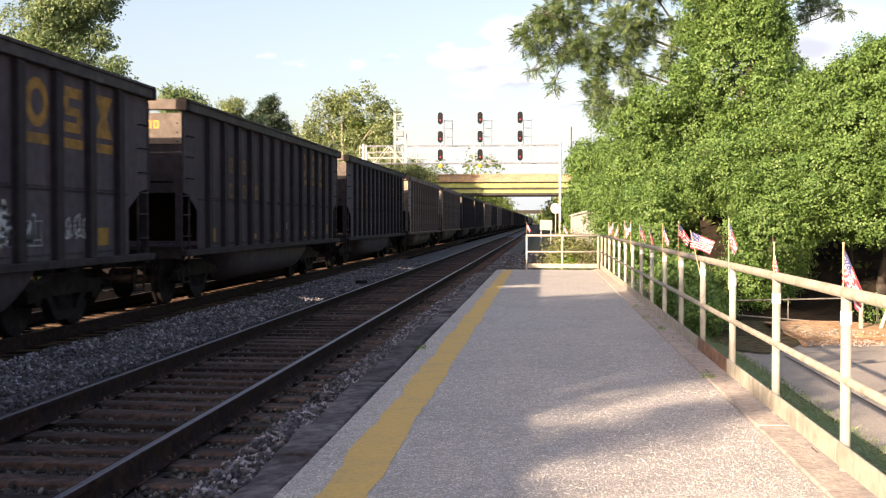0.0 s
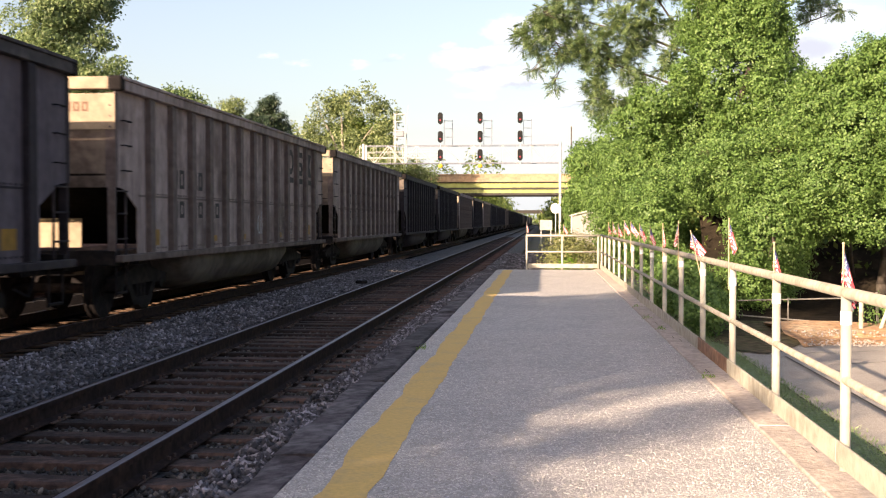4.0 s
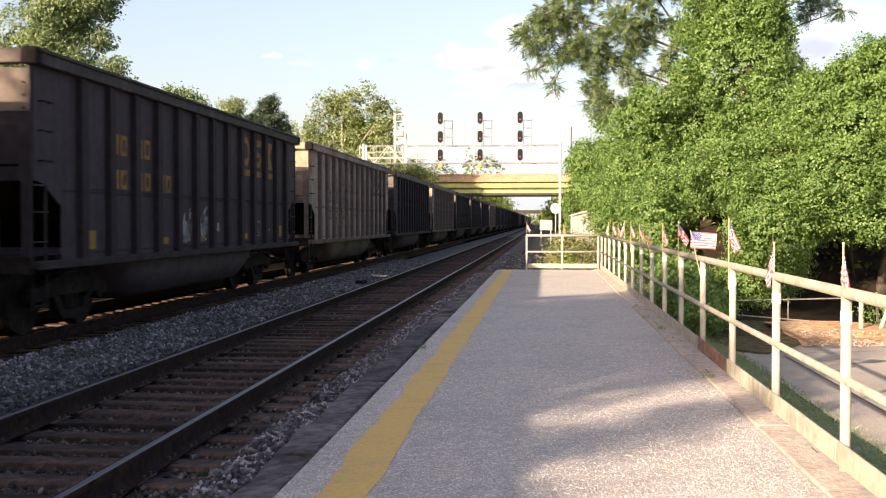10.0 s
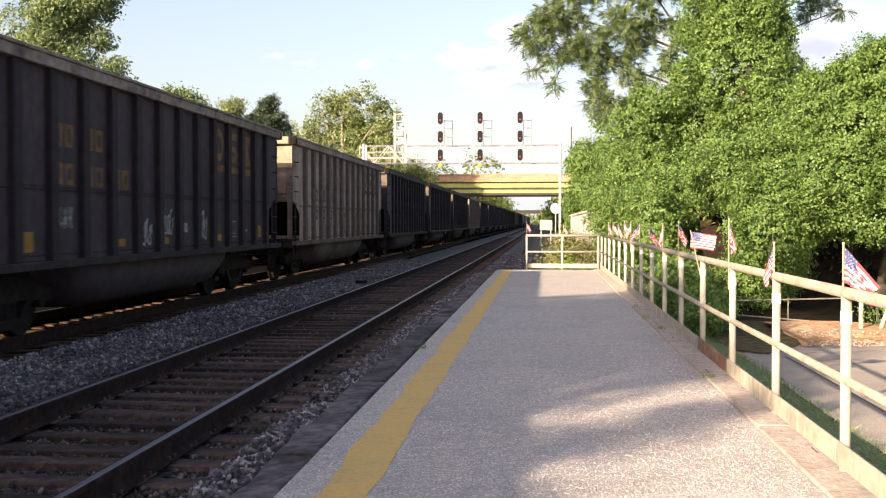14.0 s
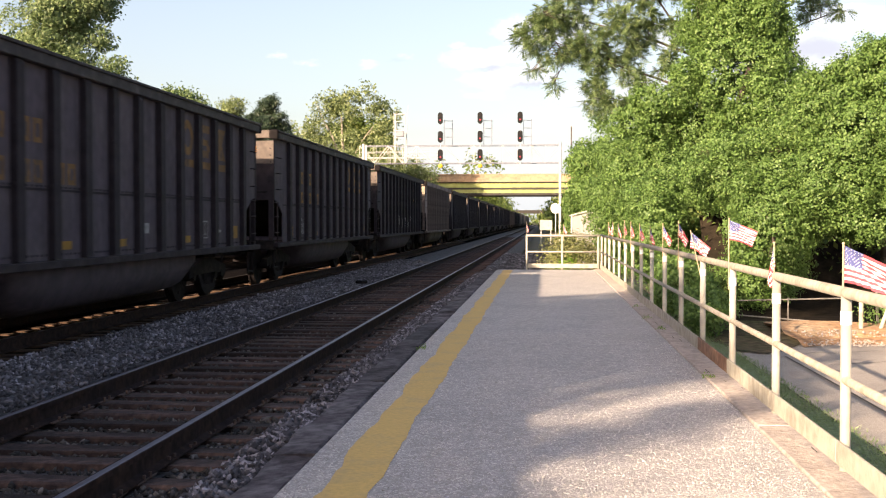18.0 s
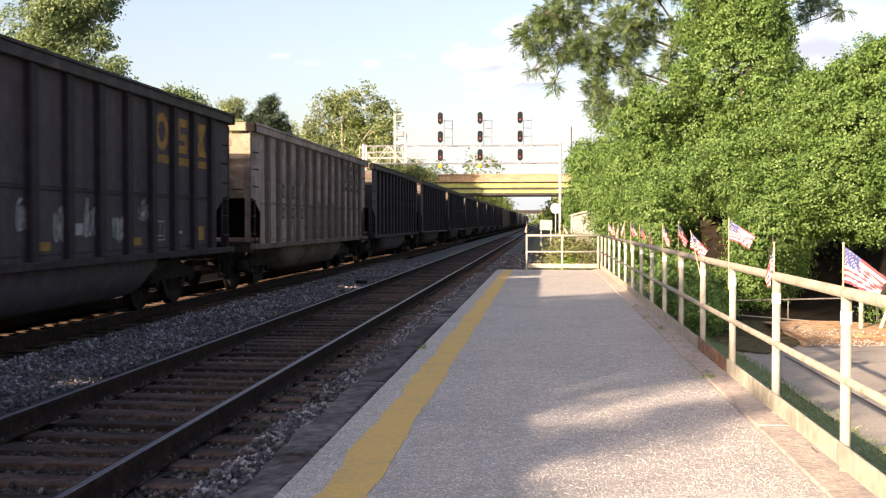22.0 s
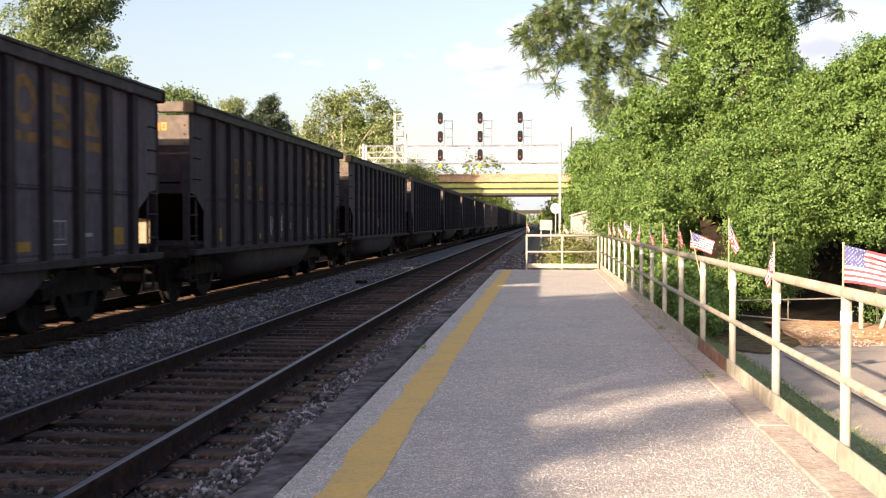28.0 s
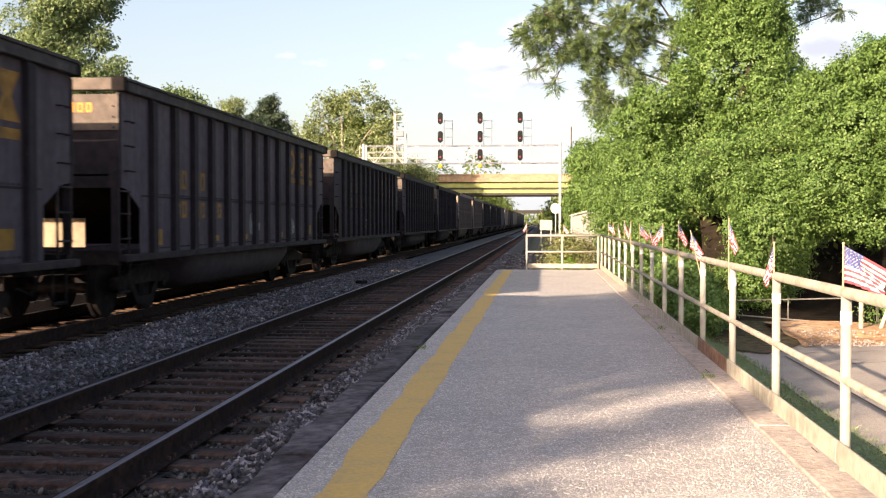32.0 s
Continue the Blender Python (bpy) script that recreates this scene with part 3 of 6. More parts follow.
while y < P_END:
    ln = rs.uniform(2.8, 4.2)
    bm = box(bmesh.new(), 1.555, 1.86, y + 0.003, min(y + ln, P_END + 0.05) - 0.003, -0.7, 0.02, 0.008)
    part("timber", bm, M_CURB, curb, at=pose(rs.uniform(-0.006, 0.006), 0, rs.uniform(-0.006, 0.002)))
    y += ln

rs = random.Random(31)
for i in range(16):
    cy, cx = rs.uniform(5.5, 20), rs.uniform(1.60, 1.80)
    bm = bmesh.new()
    pts = [(cx + rs.uniform(-0.01, 0.01), cy + 0.09 * q) for q in range(rs.choice((2, 3, 4)))]
    for (xa, ya), (xb, yb) in zip(pts, pts[1:]):
        bm.faces.new([bm.verts.new(p) for p in ((xa - 0.004, ya, 0.0245), (xa + 0.004, ya, 0.0245), (xb + 0.003, yb, 0.0245), (xb - 0.003, yb, 0.0245))])
    part("split", bm, M_TIEDARK, curb, "dark split in the timber")

# ---- railing ----
POST_Y = [4.75 + 1.97 * i for i in range(16)]
RX = 1.79
rail_ob = thing("platform_railing", "cream-painted pipe railing with kick boards along the platform", "railing")
rs = random.Random(4)
for y in [-5.1, -3.13, -1.16, 0.81, 2.78] + POST_Y:
    part("post", rod(bmesh.new(), (RX, y, -0.6), (RX, y, 1.06), 0.032, 12), M_CREAM, rail_ob, smooth=True)
for z, r in ((1.08, 0.035), (0.56, 0.026)):
    part("top_rail" if z > 1 else "middle_rail", rod(bmesh.new(), (RX - 0.004, -7, z), (RX - 0.004, P_END - 0.02, z), r, 12), M_PIPE, rail_ob, smooth=True)
allp = [-7.07, -5.1, -3.13, -1.16, 0.81, 2.78] + POST_Y
for a, b in zip(allp, allp[1:]):
    rusty = abs(a - POST_Y[3]) < 0.1
    bm = box(bmesh.new(), RX - 0.055, RX - 0.035, a + 0.004, b - 0.004, 0.06, 0.20, 0.004)
    part("kick_board", bm, M_RUST if rusty else M_BOARD, rail_ob, "rusty brown kick plate" if rusty else "")
end_ob = thing("end_railing", "cream-painted pipe railing across the platform end", "railing")
for x in (-0.53, 0.58, 1.70):
    part("post", rod(bmesh.new(), (x, P_END + 0.08, -0.6), (x, P_END + 0.08, 1.06), 0.032, 12), M_CREAM, end_ob, smooth=True)
for z, r in ((1.07, 0.034), (0.56, 0.026)):
    part("top_rail" if z > 1 else "middle_rail", rod(bmesh.new(), (-0.55, P_END + 0.08, z), (1.76, P_END + 0.08, z), r, 10), M_CREAM, end_ob, smooth=True)
part("kick_board", box(bmesh.new(), -0.5, 1.68, P_END + 0.03, P_END + 0.045, 0.05, 0.19, 0.004), M_BOARD, end_ob)


# ---- coal train ----
HALF, TOP, SILL = 1.58, 3.6, 0.98
# early and late cars: distance from front to front, length of the body
PITCH, LENGTH = {False: 15.78, True: 16.50}, {False: 14.20, True: 14.90}
# thirteen ribs, those of late cars wider apart (front corner bay, bay, ribs), and the rear corner bay
BAYS = {False: (1.40, 0.968, 13), True: (1.30, 1.025, 13)}
REAR = {False: 1.18, True: 1.30}


def ribs_of(style):
    c, b, n = BAYS[style]
    return [c + b * i for i in range(n)]


FACE = HALF - 0.09                       # the outer face of the side sheet


def cut(body):
    """The side sheet's outline, open at both ends over the trucks."""
    return [(0, TOP), (body, TOP), (body, 2.02), (body - 0.3, 1.98), (body - 0.85, 1.70), (body - 0.85, SILL), (0.85, SILL), (0.85, 1.70), (0.3, 1.98), (0, 2.02)]



# dust: end paint, pale from dust and from sunlight put into the colour.
def car_meshes(paint, ribs, tub, dust, style, chord):
    d = {}
    corner, bay, count = BAYS[style]
    body = LENGTH[style]
    d["side_sheet"] = data_of("side_sheet", prism(bmesh.new(), cut(body), "x", FACE - 0.02, FACE), paint)
    bm = bmesh.new()
    prism(bm, [(FACE - 0.001, SILL + 0.04), (HALF, SILL + 0.05), (HALF, TOP - 0.24), (HALF - 0.02, TOP - 0.19), (FACE - 0.001, TOP - 0.19)], "y", -0.1, 0.1)
    for z in (1.3, 1.62, 1.95, 2.3, 2.65, 3.0):
        rod(bm, (HALF - 0.04, -0.115, z), (HALF - 0.04, -0.095, z), 0.02, 6)
    d["rib"] = data_of("rib", bm, ribs)
    bm = bmesh.new()
    box(bm, FACE - 0.05, HALF + 0.02, 0, body, TOP - 0.19, TOP - 0.04, 0.012)
    box(bm, FACE - 0.05, HALF + 0.045, 0, body, TOP - 0.045, TOP, 0.008)
    d["top_chord"] = data_of("top_chord", bm, chord)
    d["side_sill"] = data_of("side_sill", box(bmesh.new(), HALF - 0.13, HALF + 0.015, 0.0, body, SILL - 0.07, SILL + 0.035, 0.012), M_SILLGRAY if ribs is M_GRAYRIB else M_SILLBLACK)
    bm = bmesh.new()
    box(bm, FACE - 0.004, FACE + 0.008, 0.9, body - 0.9, 1.885, 1.915)
    for i in range(count - 1):
        for j in range(6):
            y, z = corner + bay * i + 0.16 + 0.13 * j, 1.94
            box(bm, FACE - 0.002, FACE + 0.014, y - 0.014, y + 0.014, z - 0.014, z + 0.014)
            box(bm, FACE - 0.002, FACE + 0.014, y - 0.014, y + 0.014, 1.07, 1.098)
    d["seam"] = data_of("seam", bm, ribs)
    bm = bmesh.new()
    box(bm, -HALF + 0.1, HALF - 0.1, 0.0, 0.03, 2.0, TOP - 0.24)
    for x in range(-12, 13):
        box(bm, x * 0.115 - 0.016, x * 0.115 + 0.016, -0.012, 0.002, TOP - 0.29, TOP - 0.26)
    d["end_sheet"] = data_of("end_sheet", bm, M_SOOTSHADE if ribs is M_GRAYRIB else M_BLACKRIB)
    # Pale band as high as the sun reaches; the sheet below is darker.
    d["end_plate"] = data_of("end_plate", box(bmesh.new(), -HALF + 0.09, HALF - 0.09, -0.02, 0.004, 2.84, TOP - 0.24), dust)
    # Plate stops at x 0.45, the edge of the sunlight on it.
    d["bulkhead"] = data_of("bulkhead", box(bmesh.new(), -1.4, 0.45, 1.2, 1.24, 1.1, 1.56), M_DUSTSUNGRAY)
    d["end_beam"] = data_of("end_beam", box(bmesh.new(), -HALF + 0.17, HALF - 0.17, -0.05, 0.12, TOP - 0.18, TOP, 0.012), dust)
    bm = box(bmesh.new(), HALF - 0.24, HALF - 0.08, -0.014, 0.08, 2.0, TOP - 0.23, 0.008)
    box(bm, HALF - 0.21, HALF - 0.1, -0.012, 0.06, 1.05, 2.004)
    for i in range(8):
        rod(bm, (HALF - 0.16, -0.03, 2.1 + 0.155 * i), (HALF - 0.16, -0.012, 2.1 + 0.155 * i), 0.018, 6)
    d["corner_post"] = data_of("corner_post", bm, ribs)
    d["corner_cap"] = data_of("corner_cap", box(bmesh.new(), HALF - 0.165, HALF + 0.03, -0.06, 0.1, TOP - 0.2, TOP + 0.012, 0.02), M_STEELDARK)
    # Slope sheet, near black all over.
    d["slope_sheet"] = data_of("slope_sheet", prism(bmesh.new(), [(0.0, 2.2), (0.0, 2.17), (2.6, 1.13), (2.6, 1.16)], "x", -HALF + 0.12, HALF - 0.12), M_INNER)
    d["end_sill"] = data_of("end_sill", box(bmesh.new(), -HALF + 0.1, HALF - 0.1, -0.02, 0.14, 0.86, 1.08, 0.01), M_STEELDARK)
    bm = bmesh.new()
    ring = [(-1.4, 1.0), (-1.39, 0.68), (-1.22, 0.38), (-0.8, 0.25), (0.8, 0.25), (1.22, 0.38), (1.39, 0.68), (1.4, 1.0)]
    prof = [(3.45, 0.05), (3.55, 0.4), (3.75, 0.7), (4.1, 0.9), (4.6, 1.0), (body - 4.6, 1.0), (body - 4.1, 0.9), (body - 3.75, 0.7), (body - 3.55, 0.4), (body - 3.45, 0.05)]
    rows = [[bm.verts.new((x * (0.9 + 0.1 * k), y, 1.0 - (1.0 - z) * k)) for x, z in ring] for y, k in prof]
    for a, b in zip(rows, rows[1:]):
        for i in range(len(ring) - 1):
            bm.faces.new((a[i], a[i + 1], b[i + 1], b[i]))
    bm.faces.new(rows[0])
    bm.faces.new(rows[-1][::-1])
    bmesh.ops.recalc_face_normals(bm, faces=bm.faces)
    d["tub"] = data_of("tub", bm, tub, smooth=True)
    d["centre_sill"] = data_of("centre_sill", box(bmesh.new(), -0.2, 0.2, -0.3, body + 0.3, 0.7, 1.0, 0.01), M_STEELDARK)
    return d


def shared_meshes():
    d = {}
    bm = box(bmesh.new(), -0.1, 0.1, -0.77, -0.3, 0.76, 0.96, 0.02)
    box(bm, -0.16, 0.16, -0.79, -0.62, 0.74, 0.98, 0.03)
    d["coupler"] = data_of("coupler", bm, M_STEELDARK)
    bm = bmesh.new()
    x = HALF - 0.14
    for y in (0.03, 0.42):
        rod(bm, (x + 0.03, y, 1.0), (x + 0.03, y, 2.02), 0.02, 6)
    for z in (1.25, 1.62, 1.95):
        rod(bm, (x + 0.06, 0.03, z), (x + 0.06, 0.42, z), 0.014, 6)
    d["ladder"] = data_of("ladder", bm, M_SILLBLACK)
    bm = bmesh.new()
    for y in (0.2, 0.46):
        rod(bm, (x + 0.05, y, 0), (x + 0.12, y, 0), 0.011, 5)
    rod(bm, (x + 0.12, 0.2, 0), (x + 0.12, 0.46, 0), 0.011, 5)
    d["grab_iron"] = data_of("grab_iron", bm, M_STEELDARK)
    bm = bmesh.new()
    for y in (0.12, 0.52):
        rod(bm, (x, y, 0.42), (x, y, 0.95), 0.022, 5)
    rod(bm, (x, 0.12, 0.45), (x, 0.52, 0.45), 0.024, 5)
    d["step"] = data_of("step", bm, M_STEELDARK)
    bm = bmesh.new()
    top = [(-1.16, 0.44), (-1.16, 0.62), (-0.6, 0.72), (-0.3, 0.80), (0.3, 0.80), (0.6, 0.72), (1.16, 0.62), (1.16, 0.44), (0.62, 0.5), (-0.62, 0.5)]
    low = [(-0.66, 0.52), (-0.36, 0.16), (0.36, 0.16), (0.66, 0.52), (0.48, 0.52), (0.27, 0.28), (-0.27, 0.28), (-0.48, 0.52)]
    for a, b in ((0.95, 1.09), (-1.09, -0.95)):
        prism(bm, top, "x", a, b)
        prism(bm, low, "x", a, b)
        for y in (-0.16, 0.0, 0.16):
            rod(bm, ((a + b) / 2, y, 0.26), ((a + b) / 2, y, 0.56), 0.07, 8)
    box(bm, -0.95, 0.95, -0.2, 0.2, 0.4, 0.62, 0.02)
    d["truck"] = data_of("truck", bm, M_STEELDARK)
    bm = bmesh.new()
    for s in (-1, 1):
        rod(bm, (s * 0.69, 0, 0), (s * 0.80, 0, 0), 0.457, 24)
        rod(bm, (s * 0.66, 0, 0), (s * 0.70, 0, 0), 0.485, 24)
        rod(bm, (s * 0.8, 0, 0), (s * 0.83, 0, 0), 0.12, 12)
        for i in range(5):
            a = 2 * math.pi * i / 5
            rod(bm, (s * 0.8, 0.28 * math.cos(a), 0.28 * math.sin(a)), (s * 0.81, 0.28 * math.cos(a), 0.28 * math.sin(a)), 0.05, 8)
    rod(bm, (-1.1, 0, 0), (1.1, 0, 0), 0.08, 10)
    d["wheelset"] = data_of("wheelset", bm, M_STEELDARK)
    bm = bmesh.new()
    rod(bm, (0.3, -0.1, 0.72), (0.33, -0.35, 0.42), 0.025, 6)
    rod(bm, (0.33, -0.35, 0.42), (0.2, -0.56, 0.55), 0.025, 6)
    d["brake_hose"] = data_of("brake_hose", bm, M_STEELDARK)
    return d


# painted marks on the side sheets: plain shapes, 4 mm proud
def mark(bm, outline):
    bm.faces.new([bm.verts.new((FACE + 0.004, y, z)) for y, z in outline])


def block(bm, y0, y1, z0, z1):
    mark(bm, [(y0, z0), (y1, z0), (y1, z1), (y0, z1)])


def hoop(bm, yc, zc, ry, rz, w):
    """A plain ring."""
    n = 14
    for i in range(n):
        a, b = 2 * math.pi * i / n, 2 * math.pi * (i + 1) / n
        mark(bm, [(yc + ry * math.cos(a), zc + rz * math.sin(a)), (yc + ry * math.cos(b), zc + rz * math.sin(b)),
                  (yc + (ry - w) * math.cos(b), zc + (rz - w) * math.sin(b)), (yc + (ry - w) * math.cos(a), zc + (rz - w) * math.sin(a))])


def emblem(style):
    """Three plain shapes with a bar under each, one a bay, near the rear: six pieces."""
    made = []
    corner, bay, _ = BAYS[style]
    first = 1 if style else 2
    for i in range(3):
        bm = bmesh.new()
        y1 = LENGTH[style] - REAR[style] - bay * (first - 1 + (2 - i)) - 0.15
        y0 = y1 - 0.64
        yc = (y0 + y1) / 2
        if i == 0:
            hoop(bm, yc, 2.965, 0.31, 0.31, 0.14)
        elif i == 1:
            block(bm, y0 + 0.08, y1 - 0.04, 3.12, 3.26)
            block(bm, y0 + 0.04, y0 + 0.2, 2.99, 3.12)
            block(bm, y0 + 0.1, y1 - 0.08, 2.89, 3.0)
            block(bm, y1 - 0.2, y1 - 0.02, 2.79, 2.9)
            block(bm, y0 + 0.04, y1 - 0.08, 2.67, 2.8)
        else:
            mark(bm, [(y0, 2.67), (y1, 2.67), (yc + 0.1, 2.965), (yc - 0.1, 2.965)])
            mark(bm, [(yc - 0.1, 2.965), (yc + 0.1, 2.965), (y1, 3.26), (y0, 3.26)])
        made.append(bm)
        made.append(bmesh.new())
        block(made[-1], y0, y1, 2.46, 2.59)
    return made


def numbers(style):
    """Stencilled reporting marks as plain upright bars, two to a bay."""
    bm = bmesh.new()
    ribs, first = ribs_of(style), 1
    for za, zb, bays in ((2.06, 2.38, 2), (1.57, 1.85, 3)) if style else ((2.47, 2.77, 2), (1.98, 2.26, 3)):
        for b in range(bays):
            for i in range(2):
                y0 = ribs[first + b] + 0.14 + 0.33 * i
                block(bm, y0, y0 + 0.075, za, zb)
                block(bm, y0 + 0.175, y0 + 0.25, za, zb)
                block(bm, y0 + 0.075, y0 + 0.175, zb - 0.065, zb)
                block(bm, y0 + 0.075, y0 + 0.175, za, za + 0.065)
    return bm


def small_lines(style):
    bm = bmesh.new()
    ribs = ribs_of(style)
    y = ribs[-4] + 0.26
    for a, b, c, d in ((0, 0.4, 1.2, 1.22), (0, 0.4, 1.5, 1.52), (0, 0.02, 1.2, 1.52), (0.38, 0.4, 1.2, 1.52), (0.05, 0.35, 1.27, 1.285), (0.2, 0.215, 1.27, 1.5)):
        block(bm, y + a, y + b, c, d)
    block(bm, ribs[6] + 0.3, ribs[6] + 0.52, 1.32, 1.48)
    block(bm, ribs[10] + 0.3, ribs[10] + 0.52, 1.3, 1.35)
    return bm


def reflectors(style):
    """The yellow strips and squares, each a piece."""
    ribs = ribs_of(style)
    made = []
    for y0, y1, z0, z1 in ((ribs[3] + 0.14, ribs[3] + 0.58, 1.14, 1.25), (ribs[5] + 0.16, ribs[5] + 0.56, 1.14, 1.25), (ribs[8] + 0.2, ribs[8] + 0.62, 1.14, 1.26),
                           (ribs[0] + 0.14, ribs[0] + 0.52, 1.13, 1.38), (ribs[-2] + 0.32, ribs[-2] + 0.7, 1.17, 1.42)):
        bm = bmesh.new()
        block(bm, y0, y1, z0, z1)
        made.append(bm)
    return made


def stroke(bm, pts, w):
    """A sprayed stroke through the points."""
    for (y0, z0), (y1, z1) in zip(pts, pts[1:]):
        dy, dz = y1 - y0, z1 - z0
        ln = math.hypot(dy, dz) or 1
        ny, nz = -dz / ln * w / 2, dy / ln * w / 2
        ey, ez = dy / ln * w * 0.4, dz / ln * w * 0.4
        mark(bm, [(y0 - ey + ny, z0 - ez + nz), (y0 - ey - ny, z0 - ez - nz), (y1 + ey - ny, z1 + ez - nz), (y1 + ey + ny, z1 + ez + nz)])


def scribble(bm, y, z, wide, high, seed, w=0.025):
    """A row of sprayed curls that says nothing."""
    r = random.Random(seed)
    n = r.choice((3, 4, 4, 5))
    for j in range(n):
        c, half = y + wide * (j + 0.5) / n, wide / n * 0.55
        turn, loops, lean = r.uniform(0, 6.3), r.choice((0.8, 1.1, 1.5)), r.uniform(-0.1, 0.2)
        tall, squeeze = high * r.uniform(0.7, 1.0), r.uniform(0.5, 1.0)
        pts = []
        for i in range(15):
            q = i / 14
            a = turn + 6.28 * loops * q
            zz = z + tall * (0.5 + 0.5 * math.sin(a) * (1 - 0.45 * q)) + high * 0.1 * (0.5 - q)
            pts.append((c + half * squeeze * math.cos(a + 0.5 * math.sin(3 * a)) * (1 - 0.3 * q) + lean * (zz - z) + half * (q - 0.5), zz))
        stroke(bm, pts, w)
        if r.random() < 0.5:
            stroke(bm, [(c - half * 0.6, z + high * r.uniform(0, 0.3)), (c + half * 0.7, z + high * r.uniform(0.6, 1.0))], w * 0.8)


def end_marks():
    bm = bmesh.new()
    for i in range(6):
        x0 = 0.35 + 0.13 * i
        for a, b, c, d in ((0, 0.03, 0, 0.14), (0.065, 0.095, 0, 0.14), (0.03, 0.065, 0, 0.03), (0.03, 0.065, 0.11, 0.14)):
            v = [bm.verts.new((x0 + p, -0.024, 3.1 + q)) for p, q in ((a, c), (b, c), (b, d), (a, d))]
            bm.faces.new(v)
    for i, z in enumerate((2.95,)):
        v = [bm.verts.new((x, -0.024, zz)) for x, zz in ((0.35, z), (0.75 + 0.1 * i, z), (0.75 + 0.1 * i, z + 0.06), (0.35, z + 0.06))]
        bm.faces.new(v)
    return bm


# cars counted back from the one whose front stands by the conifer at the start
GREY = {2, 3, 6, 8, 12, 21, 22, 27, 30, 31}
LATE = GREY | {-1, 11, 16, 17}           # the stencils lower, the emblem nearer the rear
BRIGHT = {-1, 1, 5, 11, 16, 17, 10}      # yellow still bright
TAGS = {-1: [(10.0, 1.2, 1.0, 0.55, 5), (11.8, 1.25, 0.8, 0.5, 6)], 1: [(5.3, 1.25, 0.5, 0.6, 1), (6.1, 1.3, 0.5, 0.6, 2), (7.1, 1.25, 0.45, 0.5, 3), (8.0, 1.2, 0.6, 0.6, 4), (9.0, 1.2, 0.6, 0.6, 7)],
        4: [(8.0, 1.3, 0.5, 0.5, 8), (9.0, 1.2, 0.5, 0.4, 9), (11.9, 1.25, 0.5, 0.5, 10), (13.0, 1.3, 0.4, 0.3, 11)], 5: [(6.1, 1.1, 0.65, 0.75, 12), (7.1, 1.1, 0.6, 0.65, 13)],
        }
TAGS.update({7: [(6.1, 1.1, 0.65, 0.5, 14), (7.1, 1.25, 0.6, 0.5, 15), (9.0, 1.15, 0.6, 0.6, 16), (3.3, 1.4, 0.5, 0.3, 17)], 10: [(3.3, 1.15, 0.6, 0.55, 18)],
        11: [(3.3, 1.15, 0.65, 0.5, 19), (6.1, 1.35, 0.6, 0.55, 20), (7.1, 1.2, 0.6, 0.6, 21), (8.0, 1.25, 0.6, 0.6, 22), (9.0, 1.2, 0.5, 0.5, 23), (10.0, 1.5, 0.5, 0.35, 24)],
        12: [(4.2, 1.2, 0.6, 0.4, 25)], 13: [(8.1, 1.3, 0.4, 0.45, 26)], 14: [(5.2, 1.3, 0.5, 0.4, 27), (6.2, 1.2, 0.5, 0.5, 28), (8.1, 1.15, 0.5, 0.6, 29)],
        })
TAGS.update({15: [(6.1, 1.15, 0.5, 0.65, 30), (7.1, 1.25, 0.55, 0.6, 31), (9.0, 1.15, 0.4, 0.5, 32), (10.0, 1.2, 0.45, 0.6, 33)], 16: [(6.1, 1.3, 0.5, 0.45, 34)],
        17: [(3.3, 1.1, 0.4, 0.5, 35), (7.1, 1.2, 0.5, 0.5, 36), (10.9, 1.2, 0.4, 0.4, 37)], 18: [(6.1, 1.2, 0.6, 0.5, 38)], 2: [(8.0, 1.2, 0.7, 0.5, 39)]})
PALE_TAGS = {-1: [(8.1, 1.1, 1.6, 0.95, 50)], 16: [(7.1, 1.2, 0.6, 0.6, 51), (8.0, 1.2, 0.6, 0.6, 52)], 3: [(5.5, 1.9, 3.6, 0.7, 53)], 6: [(6.1, 1.1, 0.7, 0.7, 54), (10.0, 1.2, 0.6, 0.6, 55)], 2: [(10.0, 1.15, 0.7, 0.7, 56)]}
SHARED = shared_meshes()
PAINTS = {}
for style in (False, True):
    PAINTS[False, style] = car_meshes(M_BLACKCAR, M_BLACKRIB, M_BLACKCAR, M_DUSTSUNBLACK, style, M_BLACKCHORD)
    PAINTS[True, style] = car_meshes(M_GRAYCAR, M_GRAYRIB, M_TUBGRAY, M_DUSTSUNGRAY, style, M_GRAYCAR)
FADED = {st: car_meshes(M_FADEDCAR, M_BLACKRIB, M_BLACKCAR, M_DUSTSUNBLACK, st, M_BLACKCHORD) for st in (False, True)}   # cars whose black paint has gone greyer
DUSTY_CHORD = PAINTS[False, False]["top_chord"].copy()
DUSTY_CHORD.materials[0] = material("thick_grey_dust", (0.26, 0.22, 0.2), 0.9, grain=0.35, scale=8, second=(0.09, 0.075, 0.072), patch=2.5, amount=0.4, spec=0.2)
DECALS = {}
for style in (False, True):
    for tone, mat in (("bright", M_DECALY), ("faded", M_FADEY), ("dark", M_DECALK)):
        DECALS["emblem", style, tone] = [data_of("emblem", bm, mat) for bm in emblem(style)]
        DECALS["stencil", style, tone] = data_of("stencil", numbers(style), mat)
    DECALS["lines", style] = data_of("stencil_frame", small_lines(style), M_DECALW)
    DECALS["reflector", style] = [data_of("reflector", bm, M_PANEL) for bm in reflectors(style)]
DECALS["end", False] = data_of("end_number_bars", end_marks(), M_ENDNUM)
DECALS["end", True] = data_of("end_number_bars", end_marks(), M_ENDDARK)
FLIP = Matrix.Rotation(math.pi, 4, "Z")
